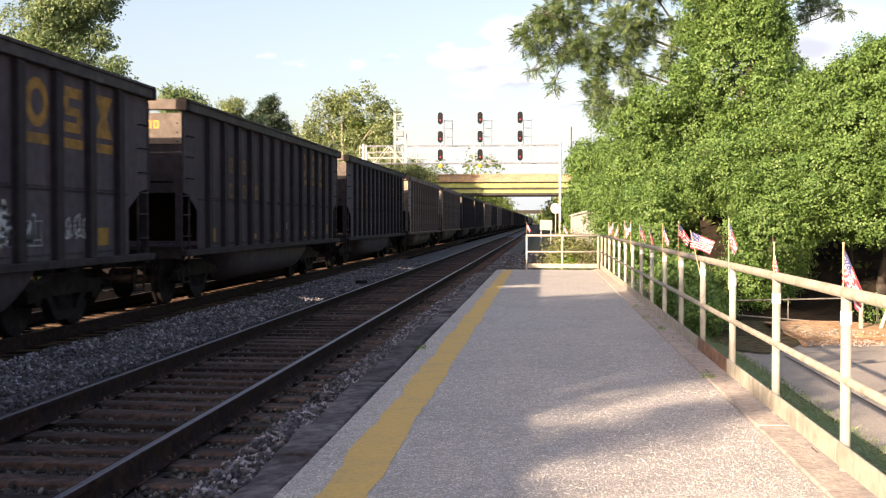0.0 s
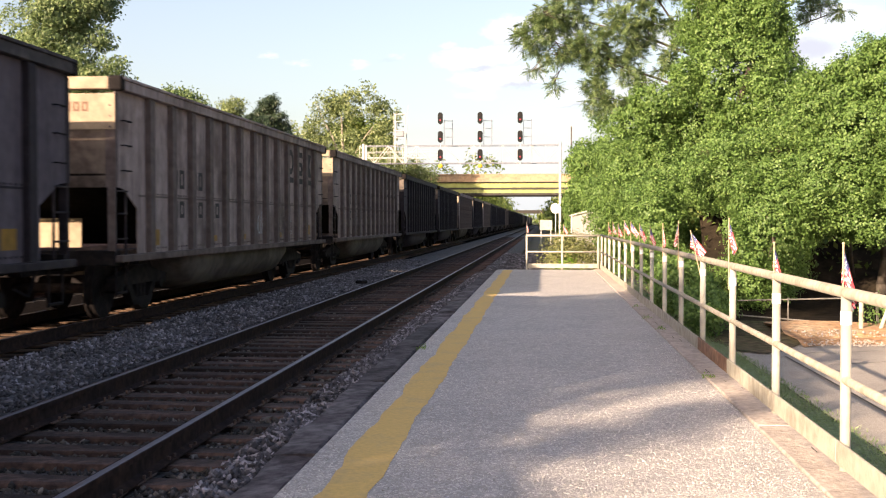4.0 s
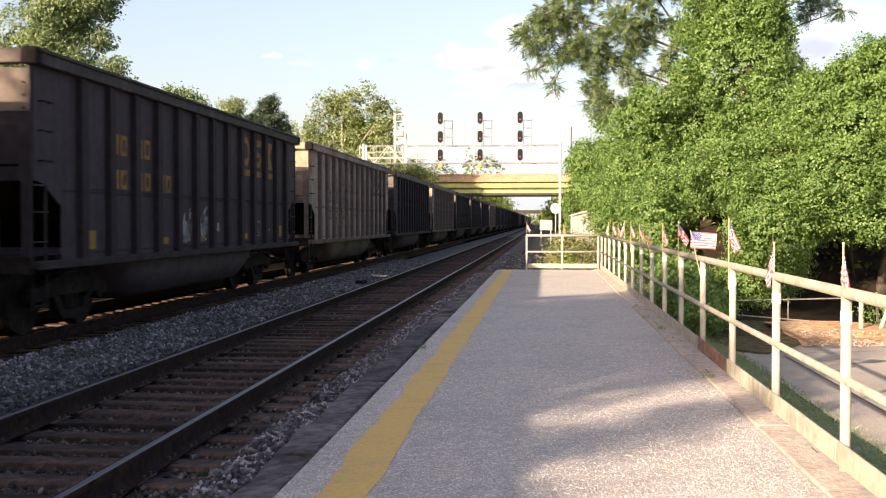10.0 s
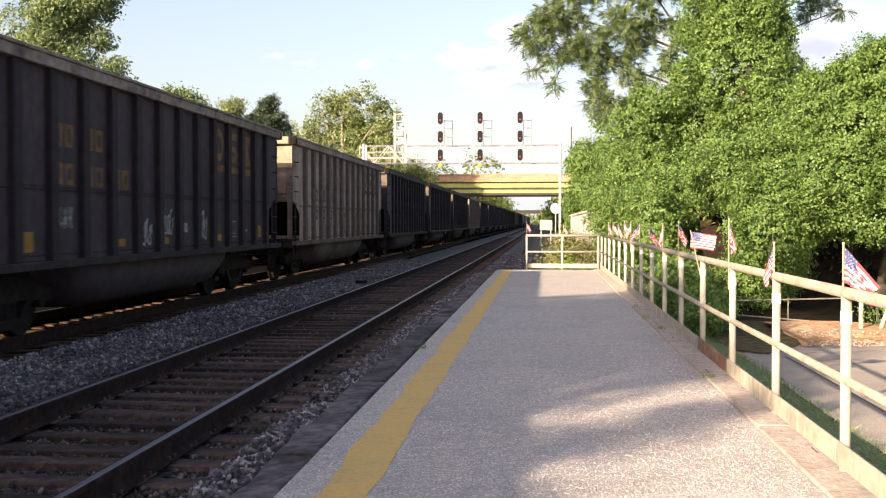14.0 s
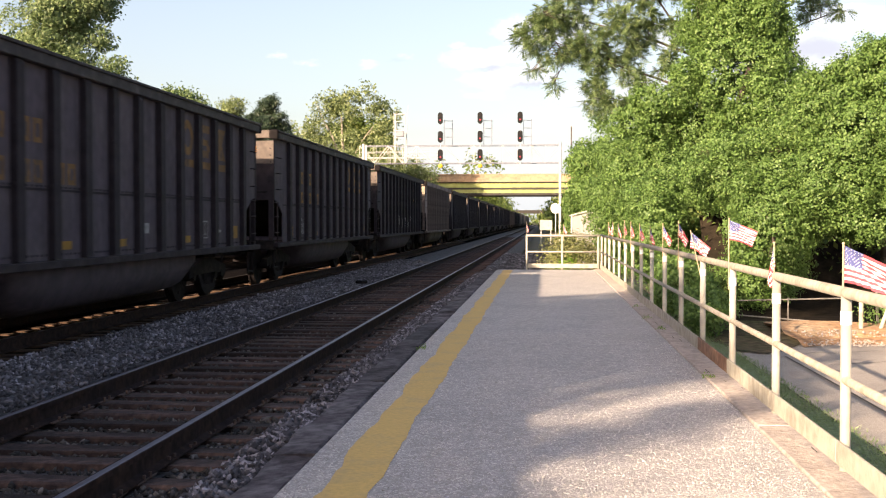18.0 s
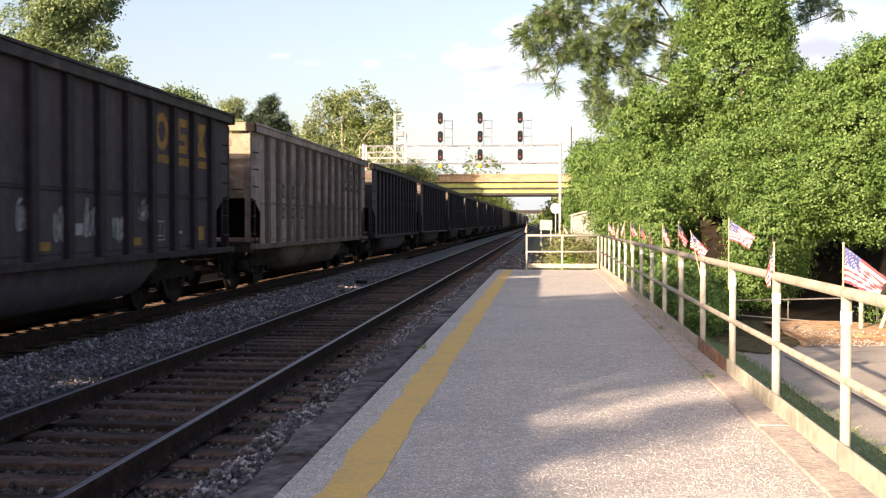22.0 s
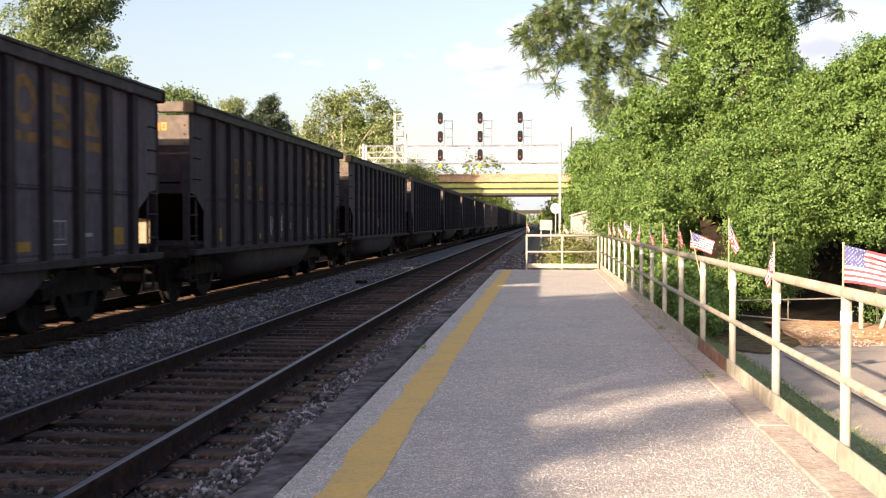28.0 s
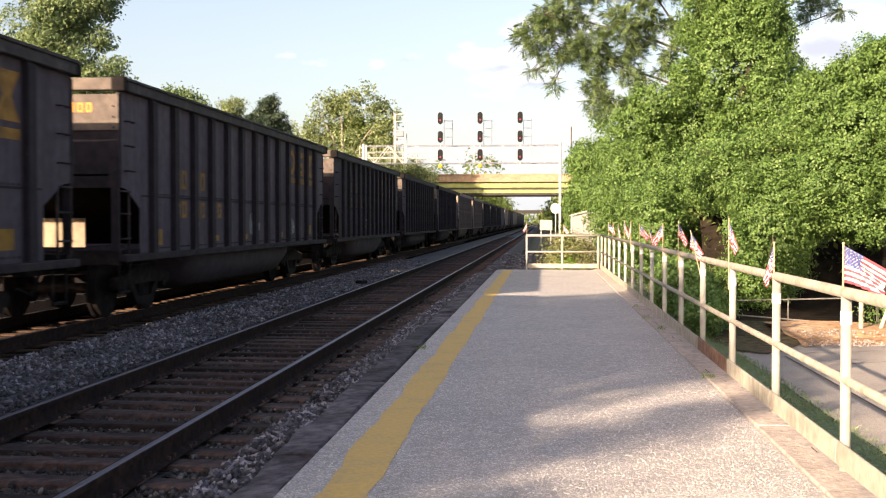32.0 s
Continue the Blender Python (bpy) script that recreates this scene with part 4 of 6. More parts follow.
CARS, WHEELS = [], []


Y_FRONT = 18.41


def front_of(k):
    """Where the front of car k stands at the start."""
    return Y_FRONT + sum(PITCH[i in LATE] for i in range(0, k)) - sum(PITCH[i in LATE] for i in range(k, 0))


def coal_car(k):
    grey, style = k in GREY, k in LATE
    d = FADED[style] if k in (1, 9, 10, 14, 16, 17) else PAINTS[grey, style]
    ribs, body = ribs_of(style), LENGTH[style]
    tagged_up = k in TAGS or k in PALE_TAGS
    label = ("dusty grey" if grey else "sooty black") + " ribbed coal wagon, " + ("dark" if grey else "yellow" if k in BRIGHT else "faded yellow") + " stencils" + (" and sprayed scribbles" if tagged_up else ", rolling")
    ob = thing("coal_car", label, "railway wagon", pose(MID, front_of(k), 0), "cars of the coal train")
    near = k < 26
    turn = Matrix.Translation((0, body, 0)) @ FLIP
    for side, m in enumerate((Matrix(), turn)):
        sheet = part("side_sheet", d["side_sheet"], None, ob, at=m)
        for y in ribs if near else ():
            part("rib", d["rib"], None, sheet, at=pose(0, y, 0))
        part("seam", d["seam"], None, sheet)
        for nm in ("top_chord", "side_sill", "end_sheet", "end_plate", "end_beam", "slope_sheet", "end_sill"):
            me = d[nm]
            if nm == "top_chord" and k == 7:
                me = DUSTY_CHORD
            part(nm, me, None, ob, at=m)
        part("coupler", SHARED["coupler"], None, ob, at=m)
        if not near:
            continue
        part("brake_hose", SHARED["brake_hose"], None, ob, at=m)
        if side == 0 and k in (2, 5, 7, 8, 9, 10, 15, 17):
            part("bulkhead", d["bulkhead"], None, ob, "pale bulkhead over the truck, cut to its sunlit stretch")
        for mm in (m, m @ Matrix.Diagonal((-1, 1, 1, 1))):
            part("corner_post", d["corner_post"], None, ob, at=mm)
            part("corner_cap", d["corner_cap"], None, ob, at=mm)
            part("ladder", SHARED["ladder"], None, ob, at=mm)
            part("step", SHARED["step"], None, ob, at=mm)
            for z in (2.25, 2.62, 2.98):
                part("grab_iron", SHARED["grab_iron"], None, ob, at=mm @ pose(0, 0, z))
        if side == 0:
            tone = "dark" if grey else "bright" if k in BRIGHT else "faded"
            for i, me in enumerate(DECALS["emblem", style, tone]):
                part("emblem_bar" if i % 2 else "emblem_shape", me, None, sheet)
            for me in DECALS["reflector", style]:
                part("reflector", me, None, sheet, "yellow reflective strip")
            for nm, me, on in (("stencil", DECALS["stencil", style, tone], sheet), ("stencil_frame", DECALS["lines", style], sheet), ("end_stencil", DECALS["end", grey], ob)):
                part(nm, me, None, on, "small stencilled bars")["kind"] = "stuff"
            for tags, mat in ((TAGS, M_GRAFFITI), (PALE_TAGS, M_GRAFFITIP)):
                for y, z, w, h, seed in tags.get(k, ()):
                    bm = bmesh.new()
                    scribble(bm, y if style else y - 0.75, z, w, h, seed, 0.028 if w < 1 else 0.07)
                    part("graffiti", bm, mat, sheet, "sprayed scribble")["kind"] = "stuff"
            if k == 8:
                bm = bmesh.new()
                for y in (7.3, 9.3, 10.2):
                    hoop(bm, y, 1.45, 0.3, 0.38, 0.16)
                stroke(bm, [(6.2, 1.8), (6.6, 1.7), (6.2, 1.5), (6.65, 1.35), (6.3, 1.15)], 0.17)
                part("graffiti", bm, M_GRAFFITIB, sheet, "large brown sprayed curls")["kind"] = "stuff"
            if k == 12:
                bm, bw = bmesh.new(), bmesh.new()
                rp = random.Random(12)
                for i in range(5):
                    y = ribs[4] + 0.105 + 1.025 * i
                    crest = [(y + 0.82 * q / 8, 2.02 + 0.07 * math.sin(3.1 * i + q * 0.9) + rp.uniform(-0.02, 0.02)) for q in range(9)]
                    mark(bm, [(y, 1.03), (y + 0.82, 1.03)] + crest[::-1])
                    for (ya, za), (yb, zb) in zip(crest, crest[1:]):
                        mark(bw, [(ya, za), (yb, zb), (yb, zb + 0.025), (ya, za + 0.025)])
                part("painted_patch", bm, M_GRAFFITIP, sheet, "dark painted-over patch")["kind"] = "stuff"
                part("patch_edge", bw, M_DECALW, sheet, "ragged pale edge of the patch")["kind"] = "stuff"
    part("tub", d["tub"], None, ob)
    part("centre_sill", d["centre_sill"], None, ob)
    for y in (2.1, body - 2.1):
        tr = part("truck", SHARED["truck"], None, ob, at=pose(0, y, 0))
        for i, yy in enumerate((-0.89, 0.89)):
            w = part("wheelset", SHARED["wheelset"], None, tr, at=pose(0, yy, 0.457))
            WHEELS.append((w, i))
    CARS.append((k, ob))
    return ob


for k in range(-3, 38):
    coal_car(k)


# ---- signal gantry and bridges ----
GY = 115.0
gantry = thing("signal_gantry", "white steel truss signal gantry spanning the tracks", "signal gantry")
def bar(bm, a, b, w=0.09):
    rod(bm, a, b, w / 2, 6)
x0, x1, z0, z1 = -19.3, 1.7, 7.65, 9.5
for yy in (GY, GY + 1.6):
    for z in (z0, z1):
        part("chord", rod(bmesh.new(), (x0, yy, z), (x1, yy, z), 0.04, 6), M_DULLGALV, gantry)
    for i in range(14):
        a = x0 + (x1 - x0) * i / 14
        b = x0 + (x1 - x0) * (i + 1) / 14
        w = 0.034 if i < 5 else 0.018
        part("brace", rod(bmesh.new(), (a, yy, z0 if i % 2 else z1), (b, yy, z1 if i % 2 else z0), w, 6), M_GALV, gantry)
        part("upright", rod(bmesh.new(), (a, yy, z0), (a, yy, z1), w * 0.8, 6), M_GALV, gantry)
    for zz in (z0 + 0.62, z0 + 1.2):
        part("walkway_rail", rod(bmesh.new(), (x0, yy + 0.1, zz), (x0 + 8.2, yy + 0.1, zz), 0.03, 6), M_GALV, gantry)
for x in (x0 + 0.4, x1):
    for yy in (GY, GY + 1.6):
        part("mast", rod(bmesh.new(), (x, yy, FLOOR), (x, yy, z1 + 0.2), 0.13, 10), M_GALV, gantry)
M_RED = glow("red_lens", (0.20, 0.006, 0.02), 0.07)
for x in (-10.75, -6.6, -2.45):
    sg = thing("signal_head_stack", "three black oval signal heads on a gantry mast, red lit", "railway signal", group="signals on the gantry")
    part("mast", rod(bmesh.new(), (x, GY - 0.15, 7.5), (x, GY - 0.15, 12.9), 0.05, 8), M_GALV, sg)
    for i, z in enumerate((12.3, 10.36, 8.45)):
        bm = bmesh.new()
        prism(bm, [(x + 0.27 * math.cos(a), z + 0.27 * math.sin(a) + (0.34 if math.sin(a) >= 0 else -0.34)) for a in [2 * math.pi * (j + 0.5) / 20 for j in range(20)]], "y", GY - 0.42, GY - 0.36)
        hd = part("signal_head", bm, M_SIGBLACK, sg)
        part("lens", rod(bmesh.new(), (x, GY - 0.44, z - 0.2), (x, GY - 0.425, z - 0.2), 0.1, 14), M_RED, hd, "red lens")


for x in (-10.75, -6.6):
    sg = thing("gantry_marker", "round yellow marker hanging under the gantry", "marker", pose(x, GY - 0.15, 7.35), "markers under the gantry")
    bm = bmesh.new()
    bmesh.ops.create_uvsphere(bm, u_segments=12, v_segments=8, radius=0.24)
    part("ball", bm, M_YBALL, sg, smooth=True)
    part("hanger", rod(bmesh.new(), (0, 0, 0.2), (0, 0, 0.4), 0.03, 6), M_GALV, sg)
# maintenance cages beside each stack, and the equipment platform
for x in (-10.0, -5.85, -1.7):
    cg = thing("maintenance_cage", "thin galvanised maintenance cage beside the signal heads", "cage", pose(x, GY + 0.3, z1), "cages on the gantry")
    for dx in (-0.42, 0.42):
        for dy in (0, 0.7):
            part("upright", rod(bmesh.new(), (dx, dy, 0), (dx, dy, 2.7), 0.022, 5), M_DULLGALV, cg)
    for z in (0.9, 1.8, 2.6):
        part("hoop", rod(bmesh.new(), (-0.42, 0, z), (0.42, 0, z), 0.02, 5), M_DULLGALV, cg)
        part("hoop", rod(bmesh.new(), (-0.42, 0.7, z), (0.42, 0.7, z), 0.02, 5), M_DULLGALV, cg)
tower = thing("equipment_stand", "galvanised ladder stand with a small equipment box on the gantry", "stand", pose(-15.1, GY, z1))
for dx in (-0.55, 0.6):
    for dy in (0, 1.2):
        part("upright", rod(bmesh.new(), (dx, dy, -1.8), (dx, dy, 3.4), 0.05, 6), M_GALV, tower)
for z in (0.0, 0.8, 1.6, 2.5, 3.3):
    part("crossbar", rod(bmesh.new(), (-0.55, 0, z), (0.6, 0, z), 0.04, 6), M_GALV, tower)
part("equipment_box", box(bmesh.new(), -0.4, 0.45, 0.1, 0.7, 0.95, 1.55, 0.03), M_DULLGALV, tower, "grey equipment box")
part("antenna", rod(bmesh.new(), (0.7, 0, 2.5), (0.95, 0, 4.2), 0.03, 5), M_GALV, tower)
pole = thing("utility_pole", "thin grey utility pole beyond the shrubs", "pole", pose(3.0, 122, FLOOR))
part("shaft", rod(bmesh.new(), (0, 0, 0), (0, 0, 12.6), 0.11, 10, 0.07), M_BARK, pole)
part("insulator", rod(bmesh.new(), (0, 0, 12.6), (0, 0, 12.75), 0.05, 8), M_GALV, pole)


def bridge(y, depth, z_low, z_mid, z_deck, z_top, xa, xb, name, label, mat, steel):
    ob = thing(name, label, "bridge")
    part("deck", box(bmesh.new(), xa, xb, y + 0.35, y + depth, z_deck - 0.02, z_deck + 0.4), mat, ob)
    part("parapet", box(bmesh.new(), xa, xb, y - 0.25, y + 0.1, z_deck - 0.02, z_top - 0.25, 0.03), mat, ob)
    part("coping", box(bmesh.new(), xa, xb, y - 0.33, y + 0.18, z_top - 0.246, z_top, 0.03), mat, ob)
    part("parapet", box(bmesh.new(), xa, xb, y + depth - 0.1, y + depth + 0.25, z_deck, z_top, 0.03), mat, ob)
    for i in range(5):
        yy = y + 0.2 + (depth - 0.6) * i / 4
        part("girder", box(bmesh.new(), xa, xb, yy, yy + 0.04, z_low + 0.45, z_deck - 0.2), steel, ob)
        part("flange", box(bmesh.new(), xa, xb, yy - 0.2, yy + 0.24, z_low, z_low + 0.45, 0.01), M_DARKCONC, ob, "dark bottom flange")
        if i == 0:
            # Strip coloured dark as the shadow line below the deck.
            part("deck_shadow_strip", box(bmesh.new(), xa, xb, yy - 0.2, yy + 0.2, z_deck - 0.2, z_deck - 0.03), M_DARKCONC, ob, "dark strip painting the shadow line under the deck")
            part("girder_strip", box(bmesh.new(), xa, xb, yy - 0.12, yy, z_mid, z_mid + 0.36), M_DARKCONC, ob, "dark strip along the girder")
    for x in (xa, xb):
        part("abutment", box(bmesh.new(), x - 1.5, x + 1.5, y, y + depth, FLOOR, z_deck - 0.05), mat, ob)
    rr = random.Random(int(y))
    for j in range(int((xb - xa) / 4)):
        part("rail_post", rod(bmesh.new(), (xa + 4 * j, y, z_top), (xa + 4 * j, y, z_top + 0.45), 0.04, 5), M_GALV, ob)
    return ob


bridge(205, 12, 6.42, 7.52, 8.92, 10.4, -28, 12, "road_bridge", "concrete road bridge with pale green girders over the tracks", M_CONC, M_GIRDER)
bridge(520, 12, 5.5, 5.9, 6.3, 7.0, -34, 22, "road_bridge", "distant dark road bridge over the tracks", M_DARKCONC, M_DARKCONC)

# ---- by the track beyond the platform ----
shed = thing("equipment_shed", "small grey railway equipment hut with a shallow pale roof", "hut", pose(2.0, 52, FLOOR))
part("wall", box(bmesh.new(), -0.7, 0.7, 0, 1.6, 0, 2.4), M_SHED, shed)
part("roof", prism(bmesh.new(), [(-0.78, 2.38), (0, 2.58), (0.78, 2.38), (0.78, 2.44), (0, 2.66), (-0.78, 2.44)], "y", -0.1, 1.7), M_ROOF, shed)
part("gable", prism(bmesh.new(), [(-0.69, 2.38), (0.69, 2.38), (0, 2.57)], "y", 0.001, 0.06), M_SHED, shed)
part("corner_trim", box(bmesh.new(), -0.73, -0.67, -0.03, 0.03, 0, 2.4), M_WHITE, shed)
part("vent", box(bmesh.new(), 0.15, 0.45, -0.02, 0.0, 1.5, 1.75), M_GALV, shed)
sign = thing("lineside_sign", "blank pale rectangular board on two legs beside the track", "sign", pose(0.2, 95, -0.62))
part("board", box(bmesh.new(), -0.53, 0.53, -0.03, 0.0, 1.42, 2.28, 0.01), M_CREAM, sign)
for x in (-0.42, 0.42):
    part("leg", rod(bmesh.new(), (x, 0.04, 0), (x, 0.04, 2.2), 0.04, 8), M_GALV, sign)
disc = thing("round_sign", "round white sign seen from the back on a pole", "sign", pose(1.02, 95, -0.62))
part("disc", rod(bmesh.new(), (0, -0.03, 3.28), (0, 0.0, 3.28), 0.44, 28), M_WHITE, disc)
part("pole", rod(bmesh.new(), (0, 0.05, 0), (0, 0.05, 3.6), 0.04, 8), M_GALV, disc)

# ---- by the drive ----
bm = bmesh.new()
rs = random.Random(77)
cols = [[bm.verts.new((4.25 + 0.6 * i + rs.uniform(-0.15, 0.15), 18.9 + 0.55 * j + 0.5 * math.sin(i * 0.7) * (j < 2) + rs.uniform(-0.1, 0.1), FLOOR + 0.025 + 0.05 * j * (j < 5) + rs.uniform(0, 0.05) * (j > 0))) for j in range(6)] for i in range(24)]
for p, q in zip(cols, cols[1:]):
    for j in range(5):
        bm.faces.new((p[j], q[j], q[j + 1], p[j + 1]))
bmesh.ops.recalc_face_normals(bm, faces=bm.faces)
solid("dirt_bank", bm, M_DIRT, "bare orange-brown dirt bank strewn with debris", "ground", "structure")
seam = thing("drive_lines", "dark lines and cracks in the asphalt drive", "seam", kind="structure")
def dark_line(pts, w):
    bm = bmesh.new()
    for (x0, y0), (x1, y1) in zip(pts, pts[1:]):
        n = Vector((-(y1 - y0), x1 - x0, 0)).normalized() * w / 2
        bm.faces.new([bm.verts.new((x + s * n.x, y + s * n.y, FLOOR + 0.026)) for x, y, s in ((x0, y0, -1), (x1, y1, -1), (x1, y1, 1), (x0, y0, 1))])
    part("drive_line", bm, M_DRIVELINE, seam)
# One long straight dark line beside the platform, then short cracks.
dark_line([(3.76, 4 + i * 0.8) for i in range(18)], 0.035)
rs = random.Random(5)
for sx, sy, n in ((4.2, 16.6, 9), (4.5, 14.2, 8), (5.4, 15.4, 10), (6.2, 12.6, 8), (3.8, 17.8, 7)):
    x, y, pts = sx, sy, []
    for i in range(n):
        pts.append((x, y))
        x += rs.uniform(0.15, 0.4)
        y += rs.uniform(-0.16, 0.2)
    dark_line(pts, 0.02)
fence = thing("pipe_fence", "old low pipe fence sagging in the shade of the vines", "fence", pose(4.6, 21.4, FLOOR))
part("top_rail", rod(bmesh.new(), (-1.0, 0.5, 0.58), (1.8, 0, 0.70), 0.014, 8), M_OLDPIPE, fence)
part("low_rail", rod(bmesh.new(), (-1.0, 0.5, 0.32), (1.4, 0, 0.16), 0.014, 8), M_OLDPIPE, fence)
part("post", rod(bmesh.new(), (0.1, 0.35, 0.0), (0.1, 0.35, 0.66), 0.014, 8), M_OLDPIPE, fence)
part("post", rod(bmesh.new(), (1.66, -0.1, 0.0), (1.62, -0.1, 0.8), 0.025, 8), M_OLDPIPE, fence)
lean = thing("leaning_pole", "pale weathered pole leaning over the dirt bank", "pole", pose(6.0, 20.4, FLOOR + 0.1))
part("shaft", rod(bmesh.new(), (0, 0, 0), (0.55, 0.1, 1.5), 0.035, 8), M_BARKPALE, lean)
part("stub", rod(bmesh.new(), (-0.28, 0.1, 0), (-0.28, 0.1, 0.75), 0.04, 8), M_BARKPALE, lean)
scrap = solid("timber_scrap", box(bmesh.new(), -0.17, 0.15, -0.08, 0.08, 0, 0.08, 0.02), M_STEELDARK, "black scrap of timber lying on the ballast", "scrap", at=pose(-4.85, 29.2, -0.15, 0, 0, 8))

# Rising sheet behind the vines, coloured near black as the hollow's shade.
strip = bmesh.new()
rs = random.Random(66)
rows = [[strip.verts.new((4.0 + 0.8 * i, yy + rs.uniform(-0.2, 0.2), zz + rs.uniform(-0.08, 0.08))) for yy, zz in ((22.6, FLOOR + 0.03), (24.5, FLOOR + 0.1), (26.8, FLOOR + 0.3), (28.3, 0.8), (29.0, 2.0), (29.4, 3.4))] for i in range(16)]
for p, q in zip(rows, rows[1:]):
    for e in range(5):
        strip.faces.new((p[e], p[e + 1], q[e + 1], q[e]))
# Tapered patch that paints the shaded ground left of the dirt bank.
shade_patch = bmesh.new()
cols = [[shade_patch.verts.new((3.0 + (0.10 + 0.05 * j) * i + rs.uniform(-0.05, 0.05) + 0.08 * math.sin(j * 1.3), 18.3 + 0.42 * j + rs.uniform(-0.1, 0.1) - 0.1 * i, FLOOR + 0.024 + 0.012 * j * (0 < i < 5) + rs.uniform(0, 0.015))) for j in range(11)] for i in range(6)]
for a, b in zip(cols, cols[1:]):
    for j in range(10):
        shade_patch.faces.new((a[j], b[j], b[j + 1], a[j + 1]))
solid("ground_shade_patch", shade_patch, M_GROUNDSHADE, "brown ground patch painting the shade below the hanging vines", "ground", "structure")
solid("hollow_shade_sheet", strip, M_HOLLOWSHADE, "near-black sheet painting the shade under the vines", "ground", "structure")

# ---- vegetation ----
def shift(blobs, x, y):
    """Masses given in the plan, moved into a tree's own space."""
    return [(a - x, b - y, c - FLOOR, d, e, f) for a, b, c, d, e, f in blobs]


def planted(name, label, category, x, y, blobs, trunk, limbs, *more, **kw):
    return tree(name, label, category, pose(x, y, FLOOR), shift(blobs, x, y), trunk, [((a[0] - x, a[1] - y, a[2]), (b[0] - x, b[1] - y, b[2]), r) for a, b, r in limbs], *more, **kw)


def frond_mesh(name, blobs, per_m2, mat, seed):
    """Feathery leaves: drooping fronds round the twig ends, each with pairs of narrow leaflets."""
    r = np.random.RandomState(seed)
    quads = []
    for x, y, z, rx, ry, rz in blobs:
        n = max(6, int(math.pi * rx * rz * per_m2))
        d = r.normal(size=(n, 3))
        d /= np.linalg.norm(d, axis=1)[:, None]
        c = np.array([x, y, z]) + d * (r.uniform(0.15, 1, n) ** 0.5)[:, None] * np.array([rx, ry, rz])
        for p, o in zip(c, d):
            for _ in range(5):
                way = np.array([o[0], o[1] * 0.7, 0.1]) + r.normal(size=3) * 0.75
                way[2] -= 0.25
                way /= np.linalg.norm(way)
                side = np.cross(way, (r.normal() * 0.3, r.normal() * 0.3, 1.0))
                side /= np.linalg.norm(side) + 1e-6
                size = r.uniform(0.2, 0.36)
                for q in range(5):
                    k = (q + 0.6) / 5
                    foot = p + way * size * k - np.array([0, 0, 0.28]) * size * k * k
                    w = 0.085 * math.sin(math.pi * (0.18 + 0.75 * k)) + 0.02
                    for s in (-1, 1):
                        tip = foot + (side * s * 0.9 + way * 0.5) * w + np.array([0, 0, -0.25 * w])
                        half = way * 0.027
                        quads.append((foot - half * 0.6, (foot + tip) / 2 - half, tip, (foot + tip) / 2 + half))
    v = np.array(quads).reshape(-1, 3)
    n = len(v) // 4
    me = bpy.data.meshes.new(name)
    me.vertices.add(n * 4)
    me.vertices.foreach_set("co", v.reshape(-1).astype(np.float32))
    me.loops.add(n * 4)
    me.loops.foreach_set("vertex_index", np.arange(n * 4, dtype=np.int32))
    me.polygons.add(n)
    me.polygons.foreach_set("loop_start", np.arange(0, n * 4, 4, dtype=np.int32))
    me.update(calc_edges=True)
    me.materials.append(mat)
    return me


